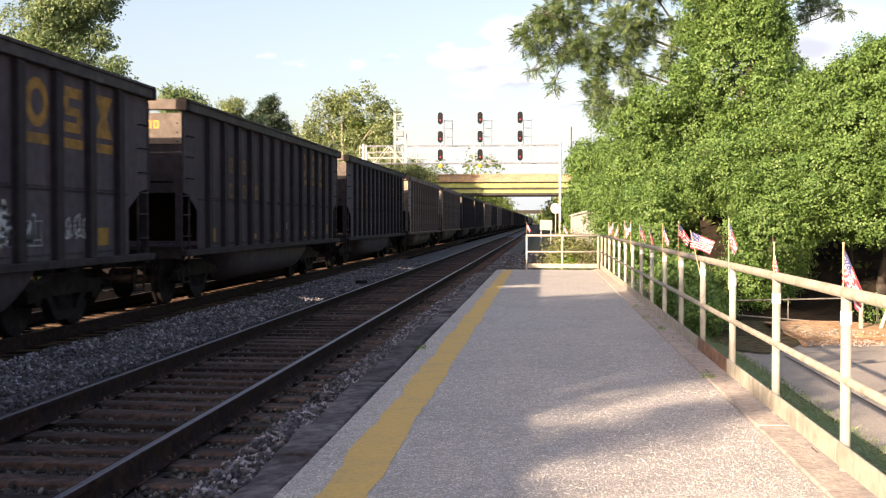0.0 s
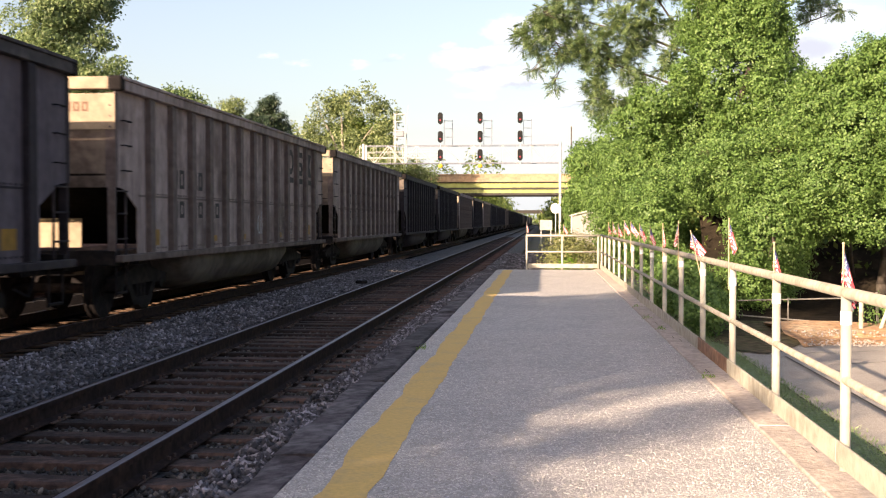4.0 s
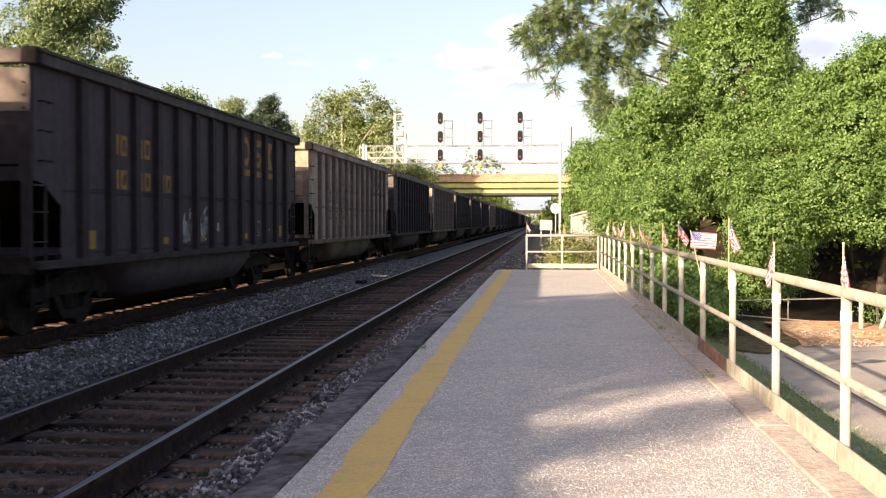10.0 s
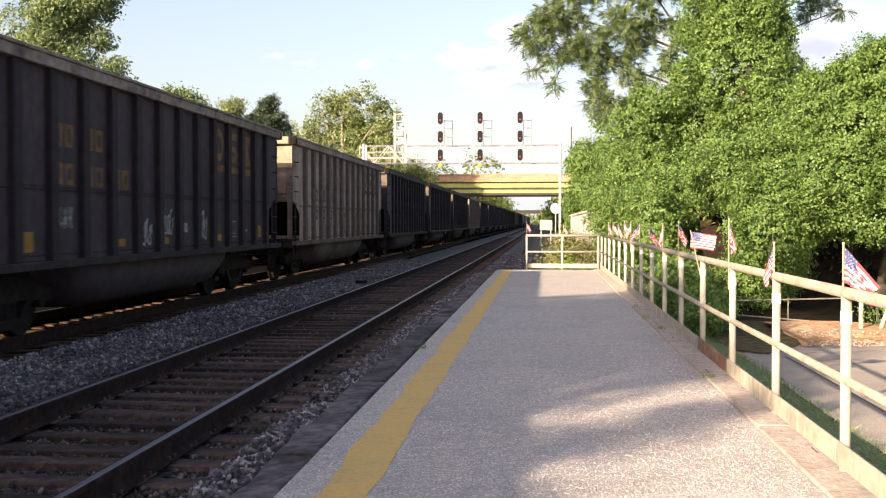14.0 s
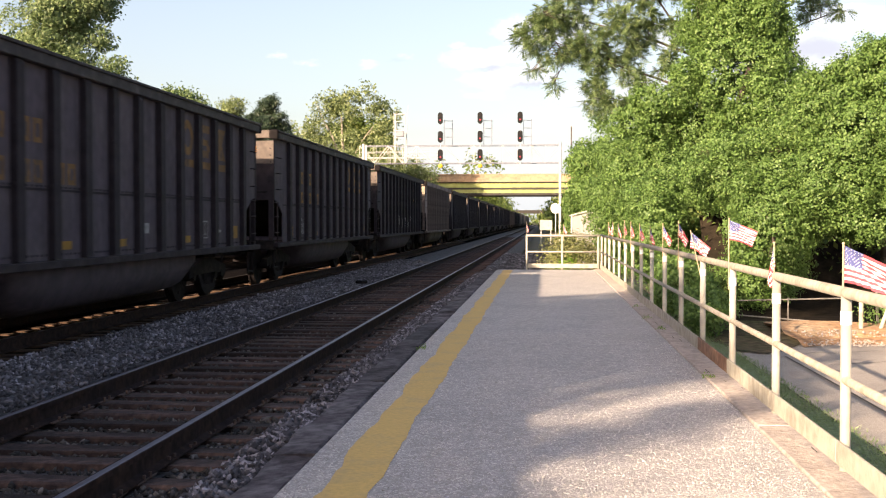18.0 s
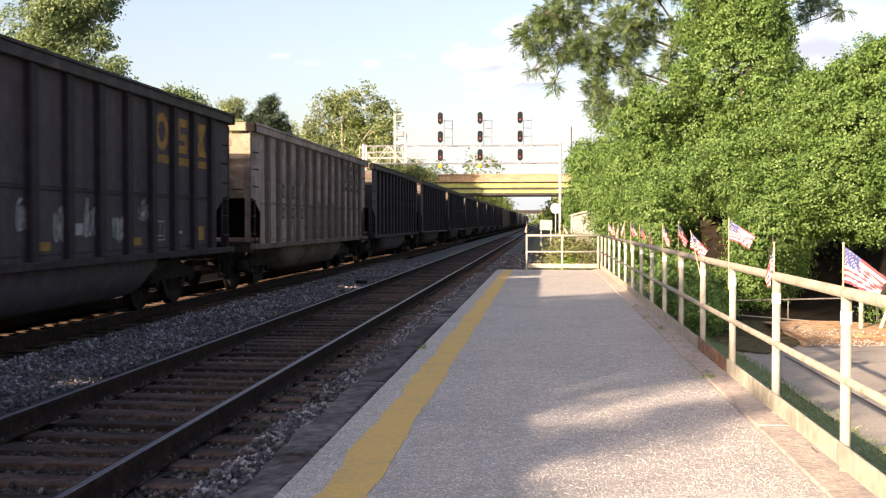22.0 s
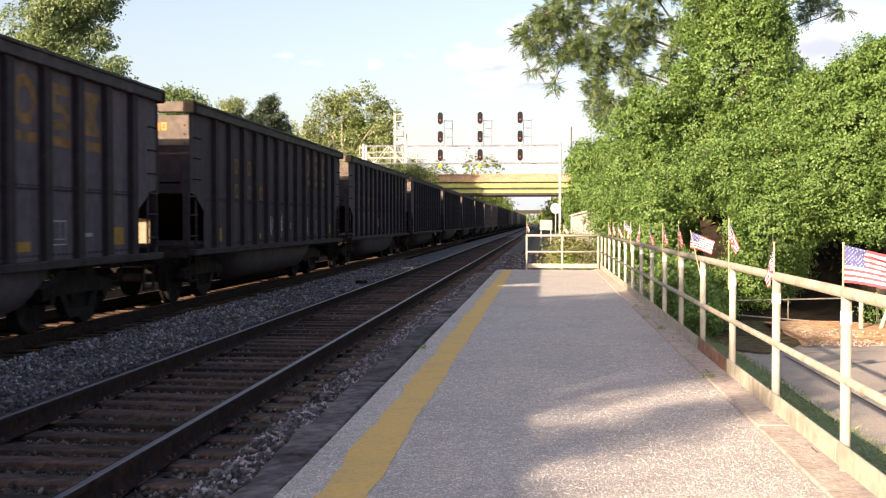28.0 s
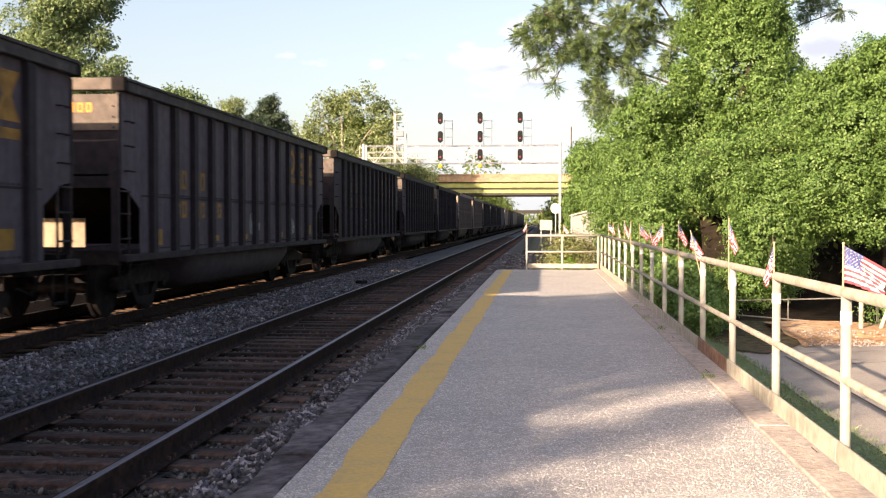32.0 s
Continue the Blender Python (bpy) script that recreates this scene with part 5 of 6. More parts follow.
def locust():
    """The airy tree: a leaning trunk, spreading limbs with fine twigs, sprays of feathery leaves."""
    ob = thing("feathery_tree", "tall airy tree with feathery leaves rising behind the vines", "tree", pose(5.0, 36.5, FLOOR))
    part("trunk", rod(rod(bmesh.new(), (0, 0, 0), (0.15, 0, 5.5), 0.24, 10, 0.18), (0.15, 0, 5.5), (-0.1, 0, 11.5), 0.18, 10, 0.06), M_BARK, ob, smooth=True)
    sprays = [(-0.24, 36.0, 7.50, 0.80, 0.62), (0.67, 36.3, 8.27, 1.0, 0.6), (0.04, 35.8, 8.14, 0.5, 0.32), (0.40, 35.9, 6.77, 0.55, 0.28), (-0.33, 35.9, 6.41, 0.26, 0.12), (0.31, 35.9, 5.95, 0.18, 0.26), (1.68, 36.1, 5.93, 0.45, 0.36),
              (1.62, 35.8, 5.48, 0.42, 0.42), (2.03, 36.2, 6.74, 0.88, 0.5), (1.40, 36.0, 7.25, 0.8, 0.5), (2.84, 36.2, 8.2, 0.92, 0.5), (2.48, 36.0, 7.6, 0.7, 0.42), (4.05, 36.3, 6.85, 0.3, 0.42), (3.74, 36.0, 6.36, 0.42, 0.14),
              (4.36, 36.2, 7.75, 0.46, 0.6), (2.31, 35.7, 5.20, 0.7, 0.5), (8.50, 35.5, 8.36, 0.7, 0.2), (9.16, 35.4, 8.02, 0.34, 0.13), (8.15, 35.6, 8.0, 0.34, 0.2)]
    sprays += [(1.6, 36.5, 9.3, 1.6, 0.6), (3.9, 36.6, 9.2, 1.6, 0.6), (2.6, 37.0, 10.4, 2.4, 0.9), (6.0, 37.0, 11.2, 2.2, 0.9), (3.5, 36.4, 7.95, 0.6, 0.2), (2.95, 36.2, 6.95, 0.5, 0.36), (3.3, 36.3, 7.4, 0.4, 0.25), (1.0, 36.0, 6.95, 0.4, 0.28), (2.7, 35.9, 6.2, 0.45, 0.3), (3.2, 35.6, 5.85, 0.4, 0.25)]
    blobs = [(x - 5.0, y - 36.5, z - FLOOR, rx, 0.7 * (rx + rz) / 2 + 0.15, rz) for x, y, z, rx, rz in sprays]
    rs = random.Random(61)
    # boughs from the trunk, then thin twigs from the nearest bough into every spray
    boughs = (((0.1, 0, 6.2), (-1.3, -0.2, 6.75), (-2.9, -0.4, 7.25), (-4.6, -0.6, 7.9)), ((0.1, 0, 7.4), (-1.6, 0, 8.1), (-3.6, -0.3, 8.6), (-5.0, -0.5, 8.9)), ((0.1, 0, 5.2), (-1.5, -0.4, 5.7), (-3.2, -0.6, 6.2)),
              ((0.1, 0, 8.2), (-0.9, 0, 8.7), (-1.6, 0, 9.8), (-2.4, 0.3, 10.8)), ((0.1, 0, 7.2), (1.6, -0.5, 7.7), (3.0, -0.9, 8.3), (4.2, -1.1, 8.7)), ((0.1, 0, 9), (0.4, 0, 10.4), (1.0, 0.4, 11.6)))
    spots = []
    for path in boughs:
        bm = bmesh.new()
        for q, (a, b) in enumerate(zip(path, path[1:])):
            r = 0.05 - 0.013 * q
            rod(bm, a, b, r, 7, r - 0.013)
            spots += [Vector(a).lerp(Vector(b), w) for w in (0.25, 0.5, 0.75, 1.0)]
        part("limb", bm, M_BARK, ob, smooth=True)
    for x, y, z, rx, ry, rz in blobs:
        bm = bmesh.new()
        hub = Vector((x, y, z))
        root = min(spots, key=lambda v: (v - hub).length)
        mid = root.lerp(hub, 0.5) + Vector((rs.uniform(-0.1, 0.1), rs.uniform(-0.1, 0.1), 0.12))
        rod(bm, root, mid, 0.02, 5, 0.015)
        rod(bm, mid, hub, 0.015, 5, 0.009)
        for _ in range(10):
            a = mid.lerp(hub, rs.uniform(0.3, 1.0))
            b = hub + Vector((rs.uniform(-0.85, 0.85) * rx, rs.uniform(-0.8, 0.8) * ry, rs.uniform(-0.8, 0.8) * rz))
            rod(bm, a, b, 0.01, 4, 0.005)
        part("twig", bm, M_BARK, ob, smooth=True)
    part("crown", frond_mesh("crown", blobs, 64, M_LOCUST, 62), None, ob)
    return ob


locust()
planted("vine_covered_tree", "tall tree trunk smothered in bright green vines", "tree", 5.6, 32,
        [(5.7, 32, 2.6, 1.9, 1.7, 2.4), (5.5, 32, 5.6, 1.7, 1.5, 2.1), (5.6, 32.3, 8.2, 1.5, 1.5, 2.2), (4.5, 32.6, 4.0, 1.4, 1.4, 1.8), (6.5, 31.5, 4.4, 1.2, 1.3, 1.7), (4.7, 32.5, 7.2, 0.9, 0.9, 1.1), (6.25, 32.2, 6.7, 0.85, 0.9, 0.9), (5.4, 32.4, 10.6, 1.6, 1.4, 1.4), (5.7, 32.0, 7.0, 1.2, 1.0, 1.0), (3.25, 31.4, 4.85, 0.85, 0.8, 0.55), (2.6, 31.8, 4.4, 0.6, 0.7, 0.5), (4.0, 31.6, 5.5, 0.5, 0.6, 0.6)],
        (6.5, 0.2, 0.08), [], 0.078, 500, 10, 0.08, 32, M_LEAF, core=0.82, lobes=26, lobe=0.2, inner=0.1, narrow=0.7, face=2.4, relief=0.13)
snag = thing("bare_stem", "short bare brown stem standing out of the vines", "branch", pose(5.12, 29.7, FLOOR))
part("shaft", rod(rod(bmesh.new(), (0, 0.9, 0), (0.0, 0.5, 3.2), 0.05, 8, 0.04), (0.0, 0.5, 3.2), (0.0, -0.15, 4.25), 0.04, 8, 0.03), M_BARK, snag, smooth=True)
planted("vine_covered_mound", "broad mound of leafy green vines over shrubs by the drive", "shrub", 8.0, 27,
        [(6.4, 25.4, 4.2, 0.9, 0.9, 0.85), (7.2, 25.2, 4.75, 0.9, 0.9, 0.9), (8.6, 25, 4.05, 1.9, 1.7, 2.0), (6.9, 25.3, 3.3, 1.6, 1.6, 1.6), (10.9, 25, 5.15, 2.3, 2.0, 2.3), (5.6, 26, 2.2, 1.4, 1.5, 1.5), (6.3, 24.6, 2.3, 1.2, 1.2, 1.0), (8.3, 24.2, 2.35, 1.7, 1.1, 0.8), (6.9, 24.4, 1.6, 0.7, 0.8, 0.6), (7.6, 25, 4.7, 0.9, 0.9, 0.8), (6.5, 26, 4.0, 1.0, 1.0, 1.0)],
        (3.2, 0.14, 0.07), [((7.4, 27.2, 0.8), (6.6, 25.4, 3.0), 0.05), ((8.2, 27, 1.0), (9.6, 25.2, 3.6), 0.06)], 0.067, 600, 10, 0.07, 33, M_LEAF, core=0.82, lobes=28, lobe=0.2, inner=0.1, narrow=0.7, face=2.4, relief=0.13)
planted("vine_covered_thicket", "vine curtain hanging down behind the platform railing", "shrub", 5.0, 25.5,
        [(5.1, 25.2, 1.3, 1.1, 1.3, 1.7), (4.5, 25.6, 0.2, 0.6, 0.9, 0.8), (4.4, 27.5, 2.6, 1.2, 1.6, 1.0)],
        (2.4, 0.09, 0.04), [], 0.067, 580, 10, 0.07, 34, M_LEAF, core=0.82, lobes=22, lobe=0.22, inner=0.1, narrow=0.7, face=2.4, relief=0.13)
planted("vine_covered_thicket", "dense thicket of vine-covered shrubs beside the platform end", "shrub", 3.2, 33,
        [(3.0, 29.8, 1.4, 0.72, 2.0, 1.7), (3.6, 33, 2.6, 1.5, 2.3, 2.4), (2.9, 38, 2.2, 1.3, 2.8, 2.5), (3.0, 23.5, 0.15, 0.7, 1.6, 0.7), (3.1, 26.2, 0.0, 0.7, 1.6, 0.7), (3.0, 20.8, -0.1, 0.5, 1.2, 0.45)],
        (3, 0.12, 0.05), [], 0.077, 430, 10, 0.08, 35, M_LEAF, core=0.82, lobes=22, lobe=0.22, inner=0.1, narrow=0.7, face=2.4, relief=0.13)
planted("leafy_shrub", "tall leafy shrub with yellowish shoots by the track", "shrub", 2.9, 58,
        [(2.9, 57, 3.4, 1.3, 2.4, 1.9), (2.1, 60, 3.6, 0.9, 2.5, 2.4), (3.5, 58, 5.4, 1.3, 2.0, 1.7), (4.2, 54, 2.6, 1.2, 2.0, 2.4), (1.9, 63, 2.2, 0.8, 2.0, 2.0)],
        (3.5, 0.1, 0.04), [], 0.17, 120, 10, 0.15, 36, M_LEAF, lobes=14, lobe=0.3)
planted("leafy_shrub", "green lineside shrubs further along the track", "shrub", 3.6, 75,
        [(4.6, 62, 2.6, 1.5, 5, 2.9), (5.0, 78, 3.0, 1.6, 8, 3.4), (5.6, 98, 3.2, 1.8, 9, 3.6)], (4, 0.14, 0.07), [], 0.3, 34, 10, 0.28, 37, M_LEAF2)
planted("dry_brush", "straggly yellow-green brush beyond the platform end", "shrub", 1.2, 40,
        [(1.0, 38.5, 0.2, 0.8, 1.6, 0.75), (1.7, 41, 0.2, 0.9, 2.2, 0.7), (0.3, 37.8, -0.1, 0.35, 0.8, 0.45), (0.9, 46, 0.2, 0.7, 2.5, 0.8)],
        (0.7, 0.02, 0.008), [], 0.1, 150, 8, 0.16, 38, M_BRUSH, up=0.6, lobes=0)
planted("weed_clump", "bright green broad-leaved weed at the platform end", "plant", 0.75, 36.0,
        [(0.85, 36.0, 0.12, 0.28, 0.25, 0.3), (0.55, 36.1, 0.0, 0.2, 0.2, 0.22)], (0.5, 0.012, 0.006), [], 0.13, 120, 6, 0.08, 39, M_WEED, up=0.8, lobes=0)
for x, y, z, n in ((-1.43, 13.0, -0.02, 81), (1.62, 15.4, 0.0, 82), (1.57, 10.7, 0.0, 83), (1.6, 17.2, 0.0, 84), (1.63, 19.5, 0.0, 85)):
    p, o = crown_points([(0, 0, 0.015, 0.04, 0.13, 0.02)], 3000, 8, 0.025, n)
    ob = thing("weed_tuft", "small green weed tuft growing in the platform joint", "plant", pose(x, y, z), "weed tufts")
    part("leaves", leaf_mesh("leaves", p, 0.022, M_WEED, n, 0.8, o), None, ob)
planted("broadleaf_tree", "large leafy green tree beyond the tracks", "tree", -20.5, 45,
        [(-20.15, 45, 8.7, 2.09, 1.87, 2.42), (-18.55, 45, 7.2, 1.76, 1.65, 1.43), (-22.35, 46, 9, 2.53, 2.2, 2.86), (-20.45, 45, 6.2, 2.64, 1.98, 1.54), (-18.05, 45, 5.9, 1.32, 1.32, 0.99), (-20.35, 45.5, 11.2, 2.2, 1.98, 1.43)],
        (8.5, 0.3, 0.1), [((-20.5, 45, 4.5), (-18.6, 45, 7.8), 0.11), ((-20.5, 45, 5.5), (-22.5, 46, 10), 0.11), ((-20.5, 45, 6), (-19.8, 45, 10.5), 0.08)], 0.165, 130, 11, 0.14, 40, M_LEAFMID, lobes=16, lobe=0.27)
planted("broadleaf_tree", "small rounded tree far beyond the tracks", "tree", -23.6, 70, [(-24.1, 70, 9.6, 1.0, 1.0, 0.8), (-22.9, 70, 9.2, 0.9, 0.9, 0.7), (-23.6, 70, 7.8, 1.6, 1.4, 1.4)],
        (7, 0.18, 0.07), [], 0.22, 90, 9, 0.24, 44, M_LOCUST)
planted("broadleaf_tree", "pale-leaved tree far beyond the tracks", "tree", -25.8, 90, [(-25.8, 90, 11.0, 1.1, 1.0, 1.0), (-25.9, 90, 9.4, 1.4, 1.2, 1.3)],
        (8, 0.18, 0.07), [], 0.22, 90, 9, 0.26, 45, M_LEAFPALE)
planted("conifer", "dark green conifer beyond the tracks", "tree", -18.8, 75,
        [(-18.9, 75, 9.75, 0.66, 0.66, 0.88), (-18.8, 75, 8.55, 1.32, 1.2, 0.99), (-18.5, 75, 7.25, 1.92, 1.68, 1.21), (-20.1, 75, 8.15, 0.54, 0.54, 0.88), (-20.0, 75, 6.95, 0.96, 0.96, 0.99), (-18.7, 75, 5.55, 2.4, 1.92, 1.32)],
        (9.5, 0.2, 0.04), [], 0.26, 160, 12, 0.14, 46, M_NEEDLE, narrow=0.25, lobes=10)
planted("broadleaf_tree", "tall airy tree with pale bark behind the gantry", "tree", -23.7, 130,
        [(-21.6, 130, 15.2, 3.9, 3.3, 3.2), (-25.6, 130, 15.1, 2.9, 2.5, 2.6), (-18.9, 130, 13.6, 2.3, 2.1, 2.4), (-27.9, 130, 12.3, 2.2, 2.1, 2.2), (-23.6, 130, 11.3, 5.0, 3.8, 2.4), (-19.8, 130, 10.4, 2.8, 2.5, 1.8), (-28.9, 130, 9.7, 2.7, 2.5, 2.2)],
        (15, 0.36, 0.1), [((-23.7, 130, 7), (-19.8, 130, 14), 0.15), ((-23.7, 130, 8), (-26.6, 130, 15), 0.15), ((-23.7, 130, 6), (-28, 130, 12.5), 0.13)], 0.36, 12, 10, 0.26, 47, M_LEAFPALE, inner=0.12, lobes=12, lobe=0.29, bark=M_BARKLIGHT)
planted("vine_covered_shrubs", "yellow-green shrubs behind the gantry foot", "shrub", -17.5, 128,
        [(-18.5, 126, 6.8, 2.4, 2.4, 2.6), (-15.0, 130, 6.2, 2.4, 2.4, 2.4), (-21.5, 122, 6.8, 2.4, 2.4, 2.8)], (5, 0.16, 0.06), [], 0.28, 45, 9, 0.3, 48, M_LEAFPALE)
# Added largely behind the airy tree; its shadow darkens the bridge's left part.
planted("broadleaf_tree", "tall leafy tree added to shade the road bridge", "tree", -30.5, 186,
        [(-29, 186, 17, 3.3, 3.5, 3.5), (-33.5, 186, 16.5, 3.3, 3.5, 3.5), (-31, 186, 13, 5, 4, 3)],
        (15, 0.4, 0.12), [((-30.5, 186, 9), (-28.5, 186, 16), 0.16), ((-30.5, 186, 9), (-33, 186, 16), 0.16)], 0.5, 18, 10, 0.4, 50)
planted("weed_clump", "bright green leafy brush at the foot of the leaning pole", "plant", 6.4, 21.0,
        [(6.3, 21.0, -0.2, 0.4, 0.4, 0.35), (6.9, 21.2, -0.1, 0.5, 0.4, 0.4)], (0.4, 0.012, 0.006), [], 0.07, 300, 8, 0.08, 52, M_LEAF, lobes=0)
# Out of view; crown masses are set so their shadows streak the platform.
planted("shade_tree", "unseen leafy tree beyond the tracks, added to shade the platform", "tree", -15.5, -7,
        [(-14.22, -0.9, 9.0, 1.3, 1.6, 1.3), (-14.32, -3.0, 9.6, 1.5, 1.5, 1.4), (-14.22, -4.9, 8.6, 1.5, 1.5, 1.5), (-14.22, -6.9, 9.2, 1.5, 1.5, 1.4), (-14.22, -8.3, 8.65, 1.2, 1.2, 1.1),
         (-12.92, -5.8, 8.0, 1.2, 2.0, 1.1), (-12.32, -14.2, 11.2, 0.9, 0.9, 0.5), (-14.2, -5.0, 12.4, 1.1, 1.6, 0.6), (-14.2, -10.2, 7.98, 0.3, 1.3, 0.3), (-14.2, -12.8, 7.98, 0.3, 1.4, 0.3),
         (-14.2, -10.95, 8.8, 0.4, 0.34, 0.5), (-14.2, -10.9, 9.42, 0.4, 0.42, 0.3), (-14.2, -10.0, 9.5, 0.4, 0.6, 0.25), (-14.2, -10.4, 8.25, 0.4, 0.45, 0.2), (-14.2, -9.3, 8.6, 0.4, 0.3, 0.4),
         (-14.2, -10.4, 9.72, 0.2, 0.6, 0.07), (-14.2, -11.6, 9.8, 0.2, 0.4, 0.07),
         (-14.2, -12.55, 8.3, 0.3, 0.3, 0.22), (-14.2, -12.75, 8.65, 0.3, 0.28, 0.22), (-14.2, -12.95, 8.95, 0.3, 0.22, 0.22), (-14.2, -13.15, 9.25, 0.25, 0.17, 0.2), (-14.2, -13.3, 9.5, 0.2, 0.12, 0.16), (-14.2, -14.05, 8.62, 0.2, 0.1, 0.18)],
        (8.5, 0.3, 0.1), [((-15.5, -7, 5), (-14.5, -1.5, 9), 0.12), ((-15.5, -7, 5.5), (-16, -12.5, 10), 0.11), ((-15.5, -7, 6), (-14.5, -13.5, 9.4), 0.08)], 0.24, 95, 10, 0.22, 49, lobes=0)


def woods(name, label, rows, seed, leaf=1.1, per=1.6, spread=None):
    blobs = []
    r = random.Random(seed)
    for x0, y0, x1, y1, step, h in rows:
        n = max(1, int(math.hypot(x1 - x0, y1 - y0) / step))
        for i in range(n + 1):
            k = i / n
            hh = h * r.uniform(0.7, 1.15)
            blobs.append((x0 + (x1 - x0) * k + r.uniform(-1, 1), y0 + (y1 - y0) * k + r.uniform(-2, 2), FLOOR + hh * 0.5, step * 0.6, step * 0.75, hh * 0.5))
    p, o = crown_points(blobs, per, 8, spread or leaf, seed)
    ob = new(name, leaf_mesh("woods", p, leaf, M_LEAF2, seed, 0.35, o))
    return tagged(ob, label, "trees", kind="stuff")


woods("woods", "green woods along the far side of the railway", [(-30, 55, -26, 150, 9, 7.5), (-24, 140, -23, 198, 8, 10)], 41, 0.5, 4)
# Added out of sight behind the train, to keep sun off the ballast.
woods("sun_screen", "unseen leafy screen blocking low sun beyond the far track", [(-16.6, -34, -16.6, 62, 3, 2.2), (-17.6, 0, -17.6, 60, 3, 2.8), (-16.8, -16, -16.8, 1, 2.0, 10.0)], 40, 0.5, 9)
woods("woods", "green woods behind the vine-covered trees", [(9, 60, 9.5, 198, 8, 6.5), (10, 38, 22, 36, 4, 4.2)], 42, 0.45, 6)
woods("undergrowth", "dark undergrowth behind the hanging vines", [(5.6, 31.0, 15, 30.5, 2.6, 4.4)], 45, 0.2, 30, 0.2)
woods("far_woods", "woods along the line beyond the road bridge", [(-19, 225, -17, 420, 11, 11), (9, 225, 13, 500, 11, 10), (4.5, 228, 6.5, 330, 7, 6.5), (-60, 240, -13, 236, 8, 16)], 43, 0.8, 2.2)
woods("woods", "leafy treetops showing above the road bridge", [(-30, 232, -11, 231, 2.5, 12.7)], 46, 0.6, 5)
woods("far_woods", "hazy distant woods at the end of the line", [(-60, 640, 80, 640, 16, 8.5)], 44, 1.8, 0.7)

# ---- loose ballast ----
def stones(name, label, areas, seed, mat=None):
    """Loose angular stones: (x0, x1, y0, y1, z, count, size, gap): gap leaves the sleepers' tops bare."""
    r = np.random.RandomState(seed)
    ico = np.array([(1, 0, 0), (-1, 0, 0), (0, 1, 0), (0, -1, 0), (0, 0, 1), (0, 0, -1)]) * 1.15
    tri = np.array([(0, 2, 4), (2, 1, 4), (1, 3, 4), (3, 0, 4), (2, 0, 5), (1, 2, 5), (3, 1, 5), (0, 3, 5)])
    vs, fs, base = [], [], 0
    for x0, x1, y0, y1, z, n, size, gap in areas:
        c = np.stack([r.uniform(x0, x1, n), y0 + (y1 - y0) * r.uniform(0, 1, n) ** 1.35, np.full(n, z)], 1)
        if gap:
            ph = ((c[:, 1] - 2.0) / 0.495) % 1.0
            c = c[(ph > 0.27) & (ph < 0.73)]
        n = len(c)
        s = size * r.uniform(0.4, 1.45, (n, 1, 1)) * 0.5
        jit = (ico[None] + r.uniform(-0.35, 0.35, (n, 6, 3))) * (1 + r.uniform(-0.4, 0.4, (n, 6, 1)))
        ax = r.uniform(0.5, 1.35, (n, 1, 3))
        a = r.uniform(0, 6.3, n)
        ca, sa = np.cos(a)[:, None], np.sin(a)[:, None]
        v = jit * ax
        v = np.stack([v[..., 0] * ca - v[..., 1] * sa, v[..., 0] * sa + v[..., 1] * ca, v[..., 2] * 0.8], -1)
        t = r.uniform(-0.8, 0.8, n)
        ct, st = np.cos(t)[:, None], np.sin(t)[:, None]
        v = np.stack([v[..., 0], v[..., 1] * ct - v[..., 2] * st, v[..., 1] * st + v[..., 2] * ct], -1)
        c[:, 2] += s[:, 0, 0] * r.uniform(-0.2, 0.75, n)
        vs.append((v * s + c[:, None]).reshape(-1, 3))
        fs.append((tri[None] + (np.arange(n) * 6)[:, None, None] + base).reshape(-1, 3))
        base += n * 6
    v, f = np.concatenate(vs), np.concatenate(fs)
    me = bpy.data.meshes.new(name)
    me.vertices.add(len(v))
    me.vertices.foreach_set("co", v.reshape(-1).astype(np.float32))
    me.loops.add(len(f) * 3)
    me.loops.foreach_set("vertex_index", f.reshape(-1).astype(np.int32))
    me.polygons.add(len(f))
    me.polygons.foreach_set("loop_start", np.arange(0, len(f) * 3, 3, dtype=np.int32))
    me.update(calc_edges=True)
    me.materials.append(mat or M_STONE)
    return tagged(new(name, me), label, "gravel", kind="stuff")


stones("ballast_stones", "loose angular grey ballast stones beside the tracks",
       [(-2.2, -1.78, 4, 36, -0.18, 12000, 0.042, False), (-5.1, -4.72, 6, 44, -0.18, 6500, 0.043, False), (-6.36, -5.1, 7, 48, -0.155, 25000, 0.045, False), (-2.1, 1.0, 35.2, 60, -0.2, 5000, 0.06, False)], 71)
stones("paving_pebbles", "pale pebbles standing out of the exposed-aggregate paving",
       [(-1.455, -1.30, 5.2, 15, -0.002, 1600, 0.0115, False), (-0.90, 1.53, 5.2, 15, -0.002, 26000, 0.0115, False)], 74, M_PEBBLE)
stones("bank_debris", "pale chips and rubble strewn on the dirt bank", [(4.4, 9.0, 18.8, 19.8, FLOOR + 0.06, 800, 0.03, False), (4.4, 9.0, 19.2, 21.2, FLOOR + 0.17, 500, 0.035, False)], 73, M_CURB)
stones("crib_stones", "dark brownish ballast stones between the wooden ties",
       [(-2.55, -2.15, 4, 30, -0.215, 5200, 0.042, True), (-4.05, -2.75, 4, 30, -0.228, 14000, 0.04, True), (-4.7, -4.25, 6, 34, -0.215, 5500, 0.042, True)], 72, M_STONED)


# ---- flags on the railing ----
GORES = 10


